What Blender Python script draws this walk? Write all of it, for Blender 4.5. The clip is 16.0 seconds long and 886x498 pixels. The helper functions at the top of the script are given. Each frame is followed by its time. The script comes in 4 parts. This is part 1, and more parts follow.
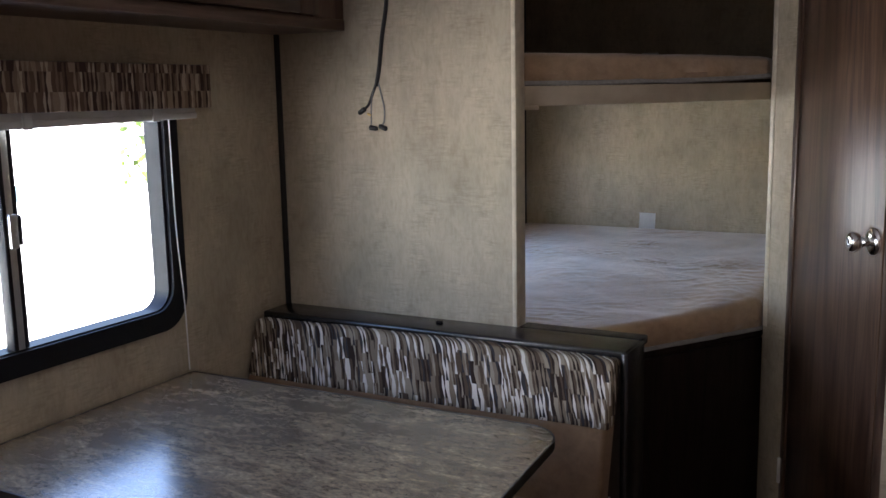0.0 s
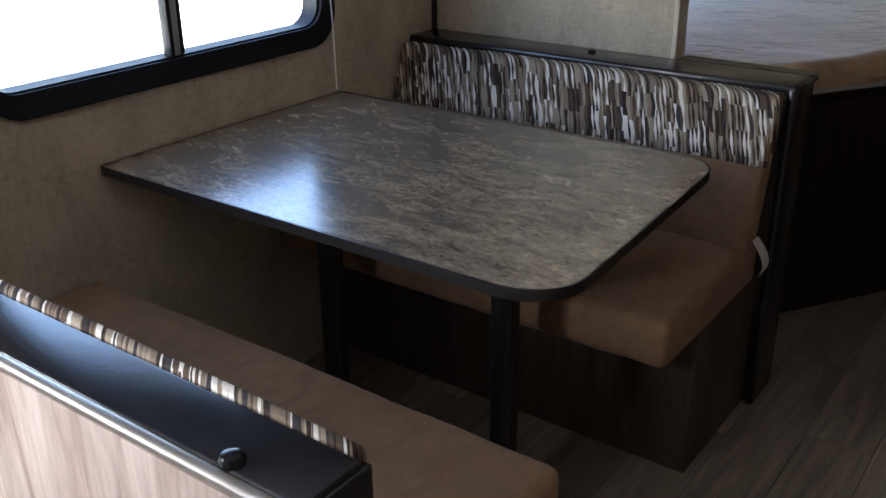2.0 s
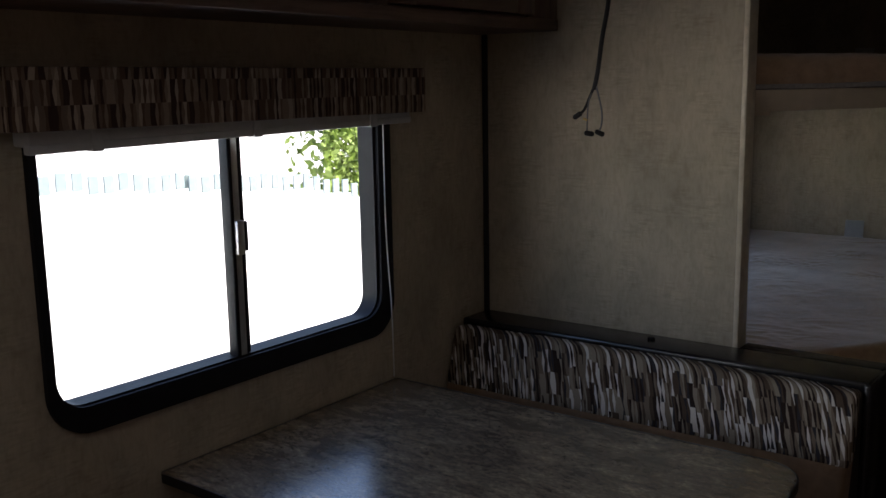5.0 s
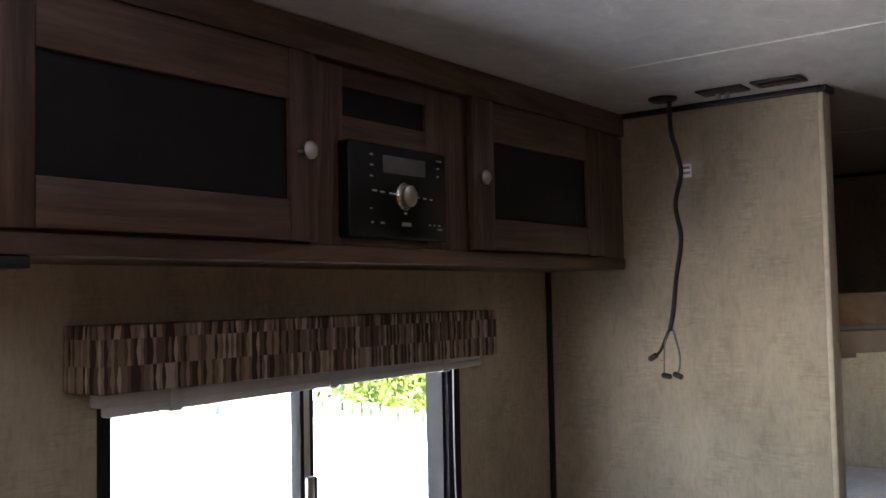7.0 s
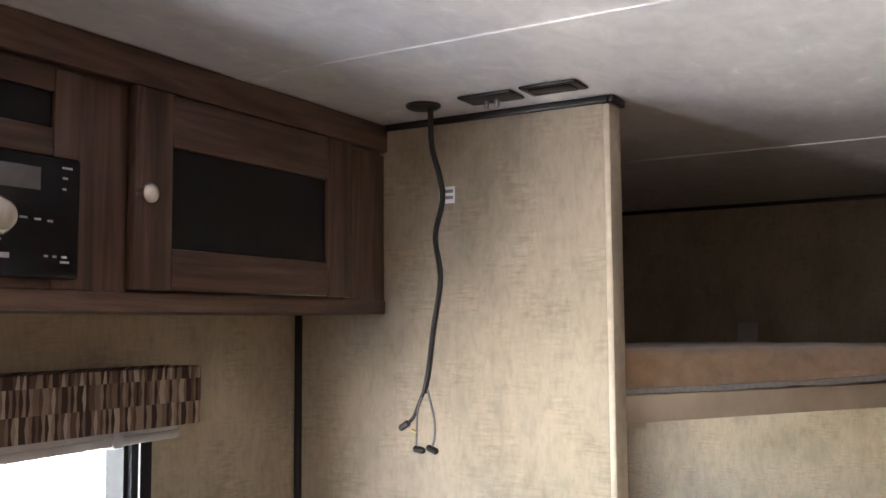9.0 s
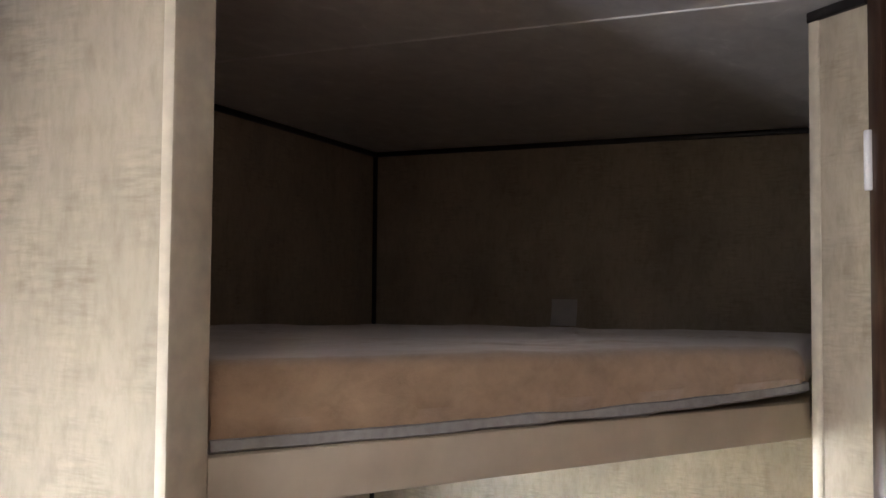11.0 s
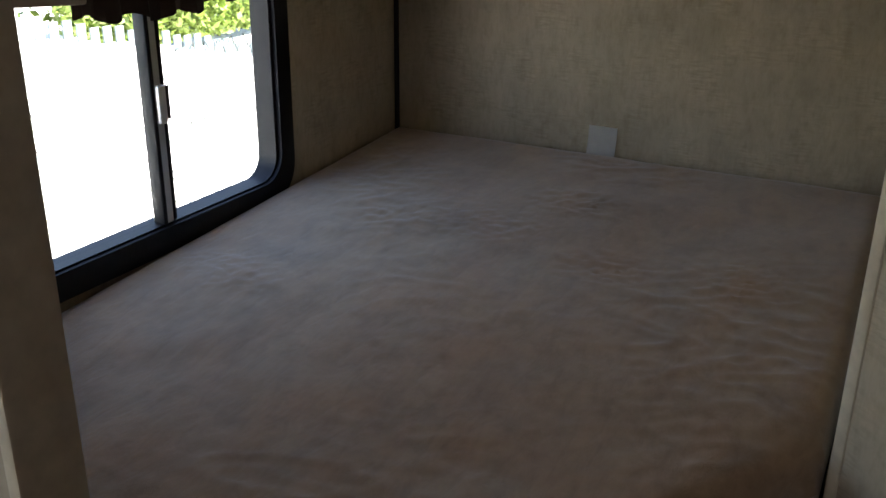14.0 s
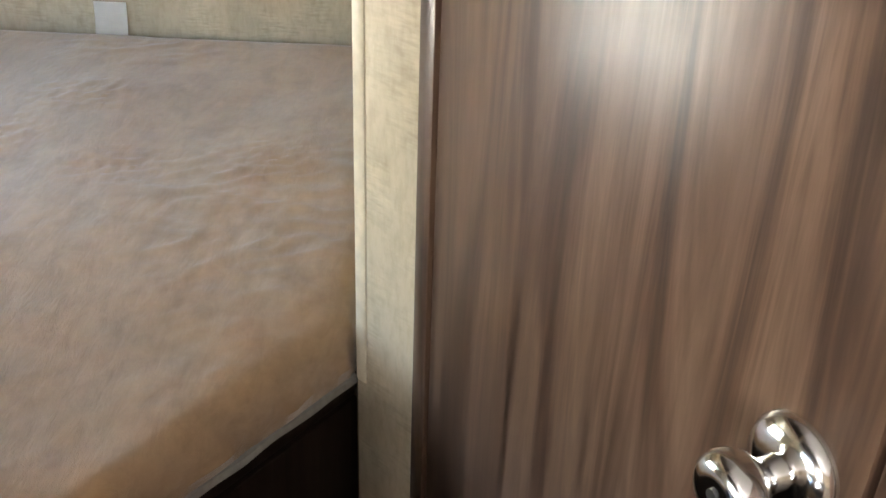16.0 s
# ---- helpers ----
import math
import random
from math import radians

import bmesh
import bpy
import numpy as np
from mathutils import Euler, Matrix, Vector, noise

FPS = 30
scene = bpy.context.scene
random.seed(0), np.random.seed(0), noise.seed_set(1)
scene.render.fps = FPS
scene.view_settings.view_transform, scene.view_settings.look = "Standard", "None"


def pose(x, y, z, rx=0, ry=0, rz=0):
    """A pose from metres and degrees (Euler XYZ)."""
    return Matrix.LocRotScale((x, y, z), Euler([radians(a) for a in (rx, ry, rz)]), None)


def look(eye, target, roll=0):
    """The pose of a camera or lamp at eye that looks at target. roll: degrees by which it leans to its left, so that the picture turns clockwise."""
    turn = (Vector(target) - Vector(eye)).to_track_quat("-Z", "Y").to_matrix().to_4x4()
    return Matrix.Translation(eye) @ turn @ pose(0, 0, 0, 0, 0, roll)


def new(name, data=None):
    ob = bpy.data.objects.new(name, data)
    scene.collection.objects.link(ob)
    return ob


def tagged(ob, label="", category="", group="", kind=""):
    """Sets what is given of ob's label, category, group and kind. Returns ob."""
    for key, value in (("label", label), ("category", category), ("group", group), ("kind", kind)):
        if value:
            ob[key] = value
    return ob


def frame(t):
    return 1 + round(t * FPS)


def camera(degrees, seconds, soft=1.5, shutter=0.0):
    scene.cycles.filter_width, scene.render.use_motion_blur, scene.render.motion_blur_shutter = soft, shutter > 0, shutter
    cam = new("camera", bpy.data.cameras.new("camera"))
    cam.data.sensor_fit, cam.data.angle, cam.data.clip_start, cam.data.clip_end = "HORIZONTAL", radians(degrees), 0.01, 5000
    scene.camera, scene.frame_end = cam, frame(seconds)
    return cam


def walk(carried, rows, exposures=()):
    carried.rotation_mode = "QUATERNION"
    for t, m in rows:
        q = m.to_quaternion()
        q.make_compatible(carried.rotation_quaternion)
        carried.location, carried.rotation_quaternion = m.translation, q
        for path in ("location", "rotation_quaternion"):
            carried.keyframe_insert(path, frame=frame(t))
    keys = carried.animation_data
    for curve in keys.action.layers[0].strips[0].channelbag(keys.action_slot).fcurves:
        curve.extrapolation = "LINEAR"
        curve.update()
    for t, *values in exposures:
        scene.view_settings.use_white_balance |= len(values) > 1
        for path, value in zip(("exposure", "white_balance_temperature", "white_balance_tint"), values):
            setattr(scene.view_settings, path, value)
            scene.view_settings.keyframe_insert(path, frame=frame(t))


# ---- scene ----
cam = camera(50.4, 16.0)
PATH = [
    (0, (0.355, -0.291, 1.407), (-0.576, 1.449, 1.082), -1.1),
    (0.5, (0.346, -0.302, 1.382), (-0.729, 1.33, 0.954), -1.1),
    (1, (0.324, -0.308, 1.364), (-0.78, 1.265, 0.812), -0.9),
    (1.5, (0.309, -0.303, 1.339), (-0.796, 1.219, 0.658), -0.8),
    (2, (0.304, -0.291, 1.319), (-0.785, 1.179, 0.511), -0.7),
    (2.5, (0.287, -0.281, 1.294), (-0.778, 1.143, 0.378), -0.6),
    (3, (0.277, -0.277, 1.304), (-0.786, 1.132, 0.364), -0.6),
    (3.5, (0.261, -0.275, 1.331), (-0.814, 1.134, 0.404), -0.7),
    (4, (0.253, -0.262, 1.379), (-0.877, 1.172, 0.563), -1.2),
    (4.5, (0.231, -0.257, 1.411), (-0.967, 1.233, 0.824), -1.6),
    (5, (0.16, -0.297, 1.448), (-1.025, 1.277, 1.104), -1.0),
    (7.5, (-0.03, -0.306, 1.525), (-1.262, 1.264, 1.665), -1.4),
    (8, (-0.052, -0.238, 1.531), (-1.29, 1.324, 1.693), -1.3),
    (8.5, (-0.021, 0.003, 1.529), (-1.218, 1.596, 1.692), -1.0),
    (9, (0.009, 0.251, 1.557), (-1.005, 1.968, 1.718), -0.4),
    (9.5, (-0.04, 0.521, 1.576), (-0.82, 2.356, 1.731), 0.4),
    (12, (-0.066, 1.494, 1.563), (-0.921, 3.300, 1.484), 0.8),
    (12.5, (-0.073, 1.528, 1.521), (-0.965, 3.300, 1.269), 0.7),
    (13, (-0.082, 1.546, 1.482), (-0.976, 3.284, 1.058), 0.6),
    (13.5, (-0.084, 1.550, 1.454), (-0.968, 3.248, 0.874), 0.7),
    (14, (-0.086, 1.54, 1.442), (-0.94, 3.185, 0.704), 0.6),
    (14.5, (-0.078, 1.518, 1.426), (-0.862, 3.139, 0.556), 0.8),
    (15, (-0.061, 1.501, 1.378), (-0.644, 3.174, 0.448), 1.1),
    (15.5, (-0.009, 1.591, 1.373), (-0.32, 3.328, 0.432), 2.1),
    (16, (0.015, 1.698, 1.418), (-0.029, 3.447, 0.449), 2.2),
]
EXPOSURES = [(0, 3.45, 6350, 21), (0.5, 3.0, 6350, 20), (1.5, 3.25, 6350, 17), (3, 3.85, 6400, 14), (3.5, 3.9, 6450, 13), (4, 3.65, 6450, 15), (4.5, 2.95, 6500, 18), (5, 1.6, 6650, 20), (7.5, 3.75, 6550, 20), (9, 4.65, 6650, 20),
             (9.5, 4.85, 6700, 20), (12, 4.55, 6300, 20), (12.5, 4.55, 6400, 20), (13, 3.25, 6500, 18), (14, 2.5, 6700, 18), (14.7, 3.15, 7000, 16), (15.5, 4.4, 7800, 16), (16, 4.75, 7050, 15)]
walk(cam, [(t, look(eye, goal, roll)) for t, eye, goal, roll in PATH], EXPOSURES)
# ---- world, sun and daylight ----
world = bpy.data.worlds.new("sky")
scene.world = world
world.use_nodes = True
wn = world.node_tree.nodes
sky = wn.new("ShaderNodeTexSky")
sky.sky_type = "NISHITA"
sky.sun_disc = False
sky.sun_elevation = radians(52)
sky.sun_rotation = radians(67)
wn["Background"].inputs["Strength"].default_value = 0.15
world.node_tree.links.new(sky.outputs["Color"], wn["Background"].inputs["Color"])
sun = new("sun", bpy.data.lights.new("sun", "SUN"))
sun.data.energy, sun.data.angle, sun.data.color = 5.0, radians(0.5), (1.0, 0.95, 0.87)
sun.matrix_world = look((7, 3, 10), (0, 0, 0))


def daylight(name, eye, target, w, h, watts, colour):
    """The sky's light in a window behind the walk."""
    lamp = bpy.data.lights.new(name, "AREA")
    lamp.shape, lamp.size, lamp.size_y, lamp.energy, lamp.color = "RECTANGLE", w, h, watts, colour
    ob = new(name, lamp)
    ob.matrix_world = look(eye, target)
    return ob


window_light = daylight("daylight_window", (-1.382, -0.70, 1.16), (0.6, -0.50, 0.95), 0.84, 0.50, 5.0, (0.92, 0.96, 1.0))

# ---- plan ----
XW, XE, YF, YP, YB, YR, ZC = -1.335, 1.05, -2.45, 1.892, 1.945, 3.668, 1.98
POST = (-0.114, 2.676)
STRIP = (-0.036, 2.606)
DOOR = (0.240, 2.092)


# ---- materials ----
def mat(name, rough=0.5, metal=0.0, spec=0.5):
    m = bpy.data.materials.new(name)
    m.use_nodes = True
    b = m.node_tree.nodes["Principled BSDF"]
    b.inputs["Roughness"].default_value = rough
    b.inputs["Metallic"].default_value = metal
    b.inputs["Specular IOR Level"].default_value = spec
    return m, m.node_tree.nodes, m.node_tree.links, b


def coords(n, l, scale=(1, 1, 1), rot=(0, 0, 0), random_shift=False):
    tc = n.new("ShaderNodeTexCoord")
    mp = n.new("ShaderNodeMapping")
    mp.inputs["Scale"].default_value = scale
    mp.inputs["Rotation"].default_value = rot
    if random_shift:
        oi = n.new("ShaderNodeObjectInfo")
        mul = n.new("ShaderNodeVectorMath")
        mul.operation = "SCALE"
        mul.inputs[0].default_value = (17, 11, 5)
        l.new(oi.outputs["Random"], mul.inputs["Scale"])
        l.new(mul.outputs[0], mp.inputs["Location"])
    l.new(tc.outputs["Object"], mp.inputs["Vector"])
    return mp.outputs[0]


def noise_tex(n, l, vec, scale, detail=4, rough=0.55, distort=0.0):
    t = n.new("ShaderNodeTexNoise")
    t.inputs["Scale"].default_value = scale
    t.inputs["Detail"].default_value = detail
    t.inputs["Roughness"].default_value = rough
    t.inputs["Distortion"].default_value = distort
    l.new(vec, t.inputs["Vector"])
    return t.outputs["Fac"]


def ramp(n, l, fac, stops, constant=False):
    r = n.new("ShaderNodeValToRGB")
    e = r.color_ramp.elements
    while len(e) < len(stops):
        e.new(0.5)
    for el, (p, c) in zip(e, stops):
        el.position, el.color = p, (*c, 1)
    if constant:
        r.color_ramp.interpolation = "CONSTANT"
    l.new(fac, r.inputs[0])
    return r.outputs[0]


def mix(n, l, fac, a, b, blend="MIX"):
    m = n.new("ShaderNodeMix")
    m.data_type, m.blend_type = "RGBA", blend
    if isinstance(fac, float):
        m.inputs[0].default_value = fac
    else:
        l.new(fac, m.inputs[0])
    for s, v in ((6, a), (7, b)):
        if isinstance(v, tuple):
            m.inputs[s].default_value = (*v, 1)
        else:
            l.new(v, m.inputs[s])
    return m.outputs[2]


def bump(n, l, b, height, strength=0.2, distance=0.002):
    k = n.new("ShaderNodeBump")
    k.inputs["Strength"].default_value = strength
    k.inputs["Distance"].default_value = distance
    l.new(height, k.inputs["Height"])
    l.new(k.outputs[0], b.inputs["Normal"])


def plain(name, colour, rough=0.5, metal=0.0, spec=0.5, vary=0.12, scale=40):
    m, n, l, b = mat(name, rough, metal, spec)
    v = coords(n, l)
    f = noise_tex(n, l, v, scale)
    dark = tuple(c * (1 - vary) for c in colour)
    light = tuple(min(1, c * (1 + vary)) for c in colour)
    l.new(ramp(n, l, f, [(0.3, dark), (0.7, light)]), b.inputs["Base Color"])
    bump(n, l, b, f, 0.08, 0.001)
    return m


def wallpaper(name, base):
    """Printed vinyl board: mottled straw with short vertical fibres."""
    m, n, l, b = mat(name, 0.55, 0, 0.35)
    big = noise_tex(n, l, coords(n, l, (1, 1, 0.6)), 7, 5, 0.6)
    fib = noise_tex(n, l, coords(n, l, (1, 1, 0.3)), 110, 4, 0.6)
    fine = noise_tex(n, l, coords(n, l, (1, 1, 0.5)), 45, 5, 0.65)
    d = tuple(c * 0.80 for c in base)
    h = tuple(min(1, c * 1.18) for c in base)
    c1 = ramp(n, l, big, [(0.3, d), (0.5, base), (0.72, h)])
    c2 = ramp(n, l, fib, [(0.33, (0.84, 0.82, 0.78)), (0.55, (1, 1, 1))])
    c3 = ramp(n, l, fine, [(0.30, (0.82, 0.80, 0.76)), (0.52, (1, 1, 1)), (0.75, (1.0, 1.0, 0.96))])
    col = mix(n, l, 0.6, c1, c2, "MULTIPLY")
    col = mix(n, l, 0.7, col, c3, "MULTIPLY")
    # patches of short level scratches
    dash = noise_tex(n, l, coords(n, l, (0.28, 0.28, 1.7)), 105, 4, 0.6)
    where = noise_tex(n, l, coords(n, l), 11, 3, 0.6)
    c4 = mix(n, l, ramp(n, l, where, [(0.44, (0, 0, 0)), (0.62, (1, 1, 1))]), (1.0, 1.0, 1.0), ramp(n, l, dash, [(0.36, (0.66, 0.64, 0.60)), (0.5, (1, 1, 1)), (0.64, (1.25, 1.24, 1.2))]))
    col = mix(n, l, 0.42, col, c4, "MULTIPLY")
    l.new(col, b.inputs["Base Color"])
    bump(n, l, b, dash, 0.08, 0.001)
    return m


def woodgrain(name, dark, mid, light, scale=(1, 1, 1), rough=0.38, shift=False, rings=6.0):
    """Printed wood: the grain runs along the axis with the small scale."""
    m, n, l, b = mat(name, rough, 0, 0.45)
    v = coords(n, l, scale, (0, 0, 0), shift)
    warp = noise_tex(n, l, v, rings, 3, 0.5, 1.6)
    fine = noise_tex(n, l, v, rings * 14, 5, 0.65, 0.4)
    wide = noise_tex(n, l, v, rings * 2.5, 4, 0.6, 2.2)
    c1 = ramp(n, l, wide, [(0.28, dark), (0.45, mid), (0.6, light), (0.75, mid)])
    c2 = ramp(n, l, fine, [(0.3, (0.55, 0.52, 0.5)), (0.6, (1, 1, 1))])
    c3 = ramp(n, l, warp, [(0.3, (0.66, 0.62, 0.6)), (0.6, (1, 1, 1))])
    col = mix(n, l, 0.65, c1, c2, "MULTIPLY")
    col = mix(n, l, 0.8, col, c3, "MULTIPLY")
    l.new(col, b.inputs["Base Color"])
    bump(n, l, b, fine, 0.1, 0.001)
    return m


def laminate(name):
    """Stone-print laminate: drifting grey-brown clouds with pale and dark flecks."""
    m, n, l, b = mat(name, 0.24, 0, 0.5)
    v = coords(n, l, (1.0, 2.0, 1), (0, 0, radians(28)))
    cloud = noise_tex(n, l, v, 5, 7, 0.68, 0.9)
    vein = noise_tex(n, l, coords(n, l, (1.0, 2.6, 1), (0, 0, radians(28))), 14, 8, 0.72, 0.6)
    fleck = noise_tex(n, l, coords(n, l, (1, 1.7, 1), (0, 0, radians(28))), 85, 6, 0.78)
    c1 = ramp(n, l, cloud, [(0.3, (0.085, 0.08, 0.078)), (0.46, (0.19, 0.158, 0.120)), (0.58, (0.275, 0.230, 0.172)), (0.72, (0.18, 0.138, 0.092))])
    c2 = ramp(n, l, vein, [(0.32, (0.35, 0.35, 0.38)), (0.5, (0.85, 0.84, 0.82)), (0.68, (1.5, 1.45, 1.35))])
    c3 = ramp(n, l, fleck, [(0.36, (0.45, 0.43, 0.42)), (0.5, (0.95, 0.95, 0.95)), (0.66, (1.7, 1.6, 1.45))])
    col = mix(n, l, 0.8, c1, c2, "MULTIPLY")
    col = mix(n, l, 0.9, col, c3, "MULTIPLY")
    l.new(col, b.inputs["Base Color"])
    b.inputs["Coat Weight"].default_value = 1.0
    b.inputs["Coat Roughness"].default_value = 0.22
    bump(n, l, b, fleck, 0.05, 0.001)
    return m


def striped(name, wide, rows, stagger, palette, spread=0.46):
    """Woven print of upright spear-shaped bars in rows, widening and narrowing in turn."""
    m, n, l, b = mat(name, 0.85, 0, 0.2)
    tc = n.new("ShaderNodeTexCoord")
    sep = n.new("ShaderNodeSeparateXYZ")
    l.new(tc.outputs["Object"], sep.inputs[0])

    def calc(op, *args):
        k = n.new("ShaderNodeMath")
        k.operation = op
        for s, v in enumerate(args):
            if isinstance(v, (int, float)):
                k.inputs[s].default_value = v
            else:
                l.new(v, k.inputs[s])
        return k.outputs[0]

    def rand(a, c):
        cmb = n.new("ShaderNodeCombineXYZ")
        l.new(a, cmb.inputs[0])
        if isinstance(c, (int, float)):
            cmb.inputs[1].default_value = c
        else:
            l.new(c, cmb.inputs[1])
        w = n.new("ShaderNodeTexWhiteNoise")
        w.noise_dimensions = "2D"
        l.new(cmb.outputs[0], w.inputs["Vector"])
        return w.outputs["Value"]

    wob = noise_tex(n, l, coords(n, l), 70, 2)
    along = calc("ADD", sep.outputs["X"], sep.outputs["Y"])
    u = calc("ADD", calc("DIVIDE", along, wide), calc("MULTIPLY", wob, 0.25))
    k = calc("ROUND", u)
    # rows of bars, shifted from group to group
    group = calc("FLOOR", calc("DIVIDE", k, 3))
    v = calc("DIVIDE", calc("ADD", sep.outputs["Z"], calc("MULTIPLY", rand(group, 3.0), stagger)), rows)
    row = calc("FLOOR", v)
    f = calc("FRACT", v)
    spear = calc("SUBTRACT", 1, calc("MULTIPLY", 2, calc("ABSOLUTE", calc("SUBTRACT", calc("MULTIPLY", 2, f), 1))))
    sign = calc("SUBTRACT", 1, calc("MULTIPLY", 2, calc("MODULO", calc("ABSOLUTE", k), 2)))
    amount = calc("MULTIPLY", spread, calc("SQRT", rand(k, row)))
    edge = calc("ADD", k, calc("MULTIPLY", calc("MULTIPLY", sign, spear), amount))
    cell = calc("SUBTRACT", k, calc("LESS_THAN", u, edge))
    col = ramp(n, l, rand(cell, row), palette, True)
    weave = noise_tex(n, l, coords(n, l), 500, 2)
    col = mix(n, l, 0.5, col, ramp(n, l, weave, [(0.3, (0.7, 0.7, 0.7)), (0.7, (1, 1, 1))]), "MULTIPLY")
    l.new(col, b.inputs["Base Color"])
    bump(n, l, b, weave, 0.2, 0.001)
    return m


def plush(name, base, nap=0.35):
    """Short-pile cloth, brushed in patches that catch the light."""
    m, n, l, b = mat(name, 0.9, 0, 0.15)
    b.inputs["Sheen Weight"].default_value = nap
    b.inputs["Sheen Roughness"].default_value = 0.45
    v = coords(n, l)
    big = noise_tex(n, l, v, 6, 5, 0.6, 0.8)
    streak = noise_tex(n, l, coords(n, l, (1, 0.35, 1), (0, 0, radians(35))), 38, 6, 0.7, 0.4)
    pile = noise_tex(n, l, v, 700, 2)
    d = tuple(c * 0.88 for c in base)
    h = tuple(min(1, c * 1.10) for c in base)
    c1 = ramp(n, l, big, [(0.32, d), (0.5, base), (0.7, h)])
    c2 = ramp(n, l, streak, [(0.3, (0.8, 0.79, 0.78)), (0.5, (1, 1, 1)), (0.72, (1.12, 1.12, 1.12))])
    mott = noise_tex(n, l, v, 24, 5, 0.7, 0.3)
    c4 = ramp(n, l, mott, [(0.34, (0.72, 0.69, 0.66)), (0.5, (1, 1, 1)), (0.68, (1.22, 1.22, 1.2))])
    col = mix(n, l, 0.8, c1, c2, "MULTIPLY")
    l.new(mix(n, l, 0.32, col, c4, "MULTIPLY"), b.inputs["Base Color"])
    add = n.new("ShaderNodeMath")
    soft = n.new("ShaderNodeMath")
    soft.operation = "MULTIPLY"
    soft.inputs[1].default_value = 0.12
    l.new(pile, soft.inputs[0])
    l.new(soft.outputs[0], add.inputs[0])
    l.new(streak, add.inputs[1])
    bump(n, l, b, add.outputs[0], 0.45, 0.004)
    return m


def ceiling_board(name):
    m, n, l, b = mat(name, 0.40, 0, 0.5)
    v = coords(n, l)
    f = noise_tex(n, l, coords(n, l, (1, 0.6, 1)), 22, 6, 0.65, 0.6)
    g = noise_tex(n, l, v, 4, 3)
    c = ramp(n, l, f, [(0.3, (0.70, 0.70, 0.71)), (0.52, (0.80, 0.80, 0.80)), (0.62, (0.84, 0.84, 0.84)), (0.68, (0.95, 0.95, 0.95))])
    c = mix(n, l, 0.3, c, ramp(n, l, g, [(0.3, (0.85, 0.85, 0.85)), (0.7, (1, 1, 1))]), "MULTIPLY")
    l.new(c, b.inputs["Base Color"])
    bump(n, l, b, f, 0.15, 0.002)
    return m


def glass_mat(name):
    """Thin clear pane: light passes straight, with a faint gloss."""
    m = bpy.data.materials.new(name)
    m.use_nodes = True
    n, l = m.node_tree.nodes, m.node_tree.links
    n.remove(n["Principled BSDF"])
    clear, gloss, mx = (n.new("ShaderNode" + k) for k in ("BsdfTransparent", "BsdfGlossy", "MixShader"))
    clear.inputs[0].default_value = (0.95, 0.97, 0.97, 1)
    gloss.inputs["Roughness"].default_value = 0.02
    mx.inputs[0].default_value = 0.03
    l.new(clear.outputs[0], mx.inputs[1])
    l.new(gloss.outputs[0], mx.inputs[2])
    l.new(mx.outputs[0], n["Material Output"].inputs["Surface"])
    return m


def leather(name, colour, rough=0.3):
    m, n, l, b = mat(name, rough, 0, 0.6)
    v = coords(n, l)
    f = noise_tex(n, l, v, 260, 4, 0.6)
    g = noise_tex(n, l, v, 18, 4, 0.6, 1.0)
    l.new(ramp(n, l, g, [(0.3, tuple(c * 0.7 for c in colour)), (0.7, tuple(c * 1.3 for c in colour))]), b.inputs["Base Color"])
    add = n.new("ShaderNodeMath")
    l.new(f, add.inputs[0])
    l.new(g, add.inputs[1])
    bump(n, l, b, add.outputs[0], 0.18, 0.002)
    return m


M_WALL = wallpaper("straw_wall_board", (0.475, 0.405, 0.300))
M_CEIL = ceiling_board("white_ceiling_board")
M_TRIM = plain("cream_trim", (0.62, 0.55, 0.42), 0.4)
M_RAIL = plain("cream_painted_board", (0.50, 0.42, 0.31), 0.5, scale=12)
M_BLACK = plain("black_trim", (0.012, 0.011, 0.011), 0.4)
M_FRAME = plain("black_window_frame", (0.010, 0.010, 0.012), 0.55, 0.0, 0.25)
M_CAB = woodgrain("walnut_print_cabinet", (0.044, 0.023, 0.016), (0.104, 0.058, 0.040), (0.175, 0.104, 0.073), (1, 0.07, 1), 0.42)
M_CABV = woodgrain("walnut_print_upright", (0.044, 0.023, 0.016), (0.104, 0.058, 0.040), (0.175, 0.104, 0.073), (1, 1, 0.07), 0.42)
M_DOORW = woodgrain("walnut_print_door", (0.026, 0.014, 0.010), (0.078, 0.042, 0.027), (0.140, 0.083, 0.054), (1, 1, 0.085), 0.31, rings=5.0)
M_END = woodgrain("pale_walnut_panel", (0.34, 0.25, 0.20), (0.52, 0.41, 0.345), (0.64, 0.53, 0.455), (1, 1, 0.12), 0.33, rings=4.0)
M_DARKW = woodgrain("dark_walnut_base", (0.030, 0.021, 0.016), (0.055, 0.038, 0.029), (0.08, 0.056, 0.042), (1, 1, 0.08), 0.45)
M_PANEL = plain("charcoal_panel", (0.010, 0.009, 0.010), 0.5, 0.0, 0.2)
# dark walnut again, near black: the shade below the ledge is in its colour
M_BUNKF = woodgrain("shaded_walnut_panel", (0.010, 0.007, 0.005), (0.020, 0.013, 0.010), (0.030, 0.020, 0.015), (1, 1, 0.08), 0.5)
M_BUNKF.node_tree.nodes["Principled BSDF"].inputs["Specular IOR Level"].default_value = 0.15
M_DOORW.node_tree.nodes["Principled BSDF"].inputs["Specular IOR Level"].default_value = 0.32
M_TABLE = laminate("stone_print_laminate")
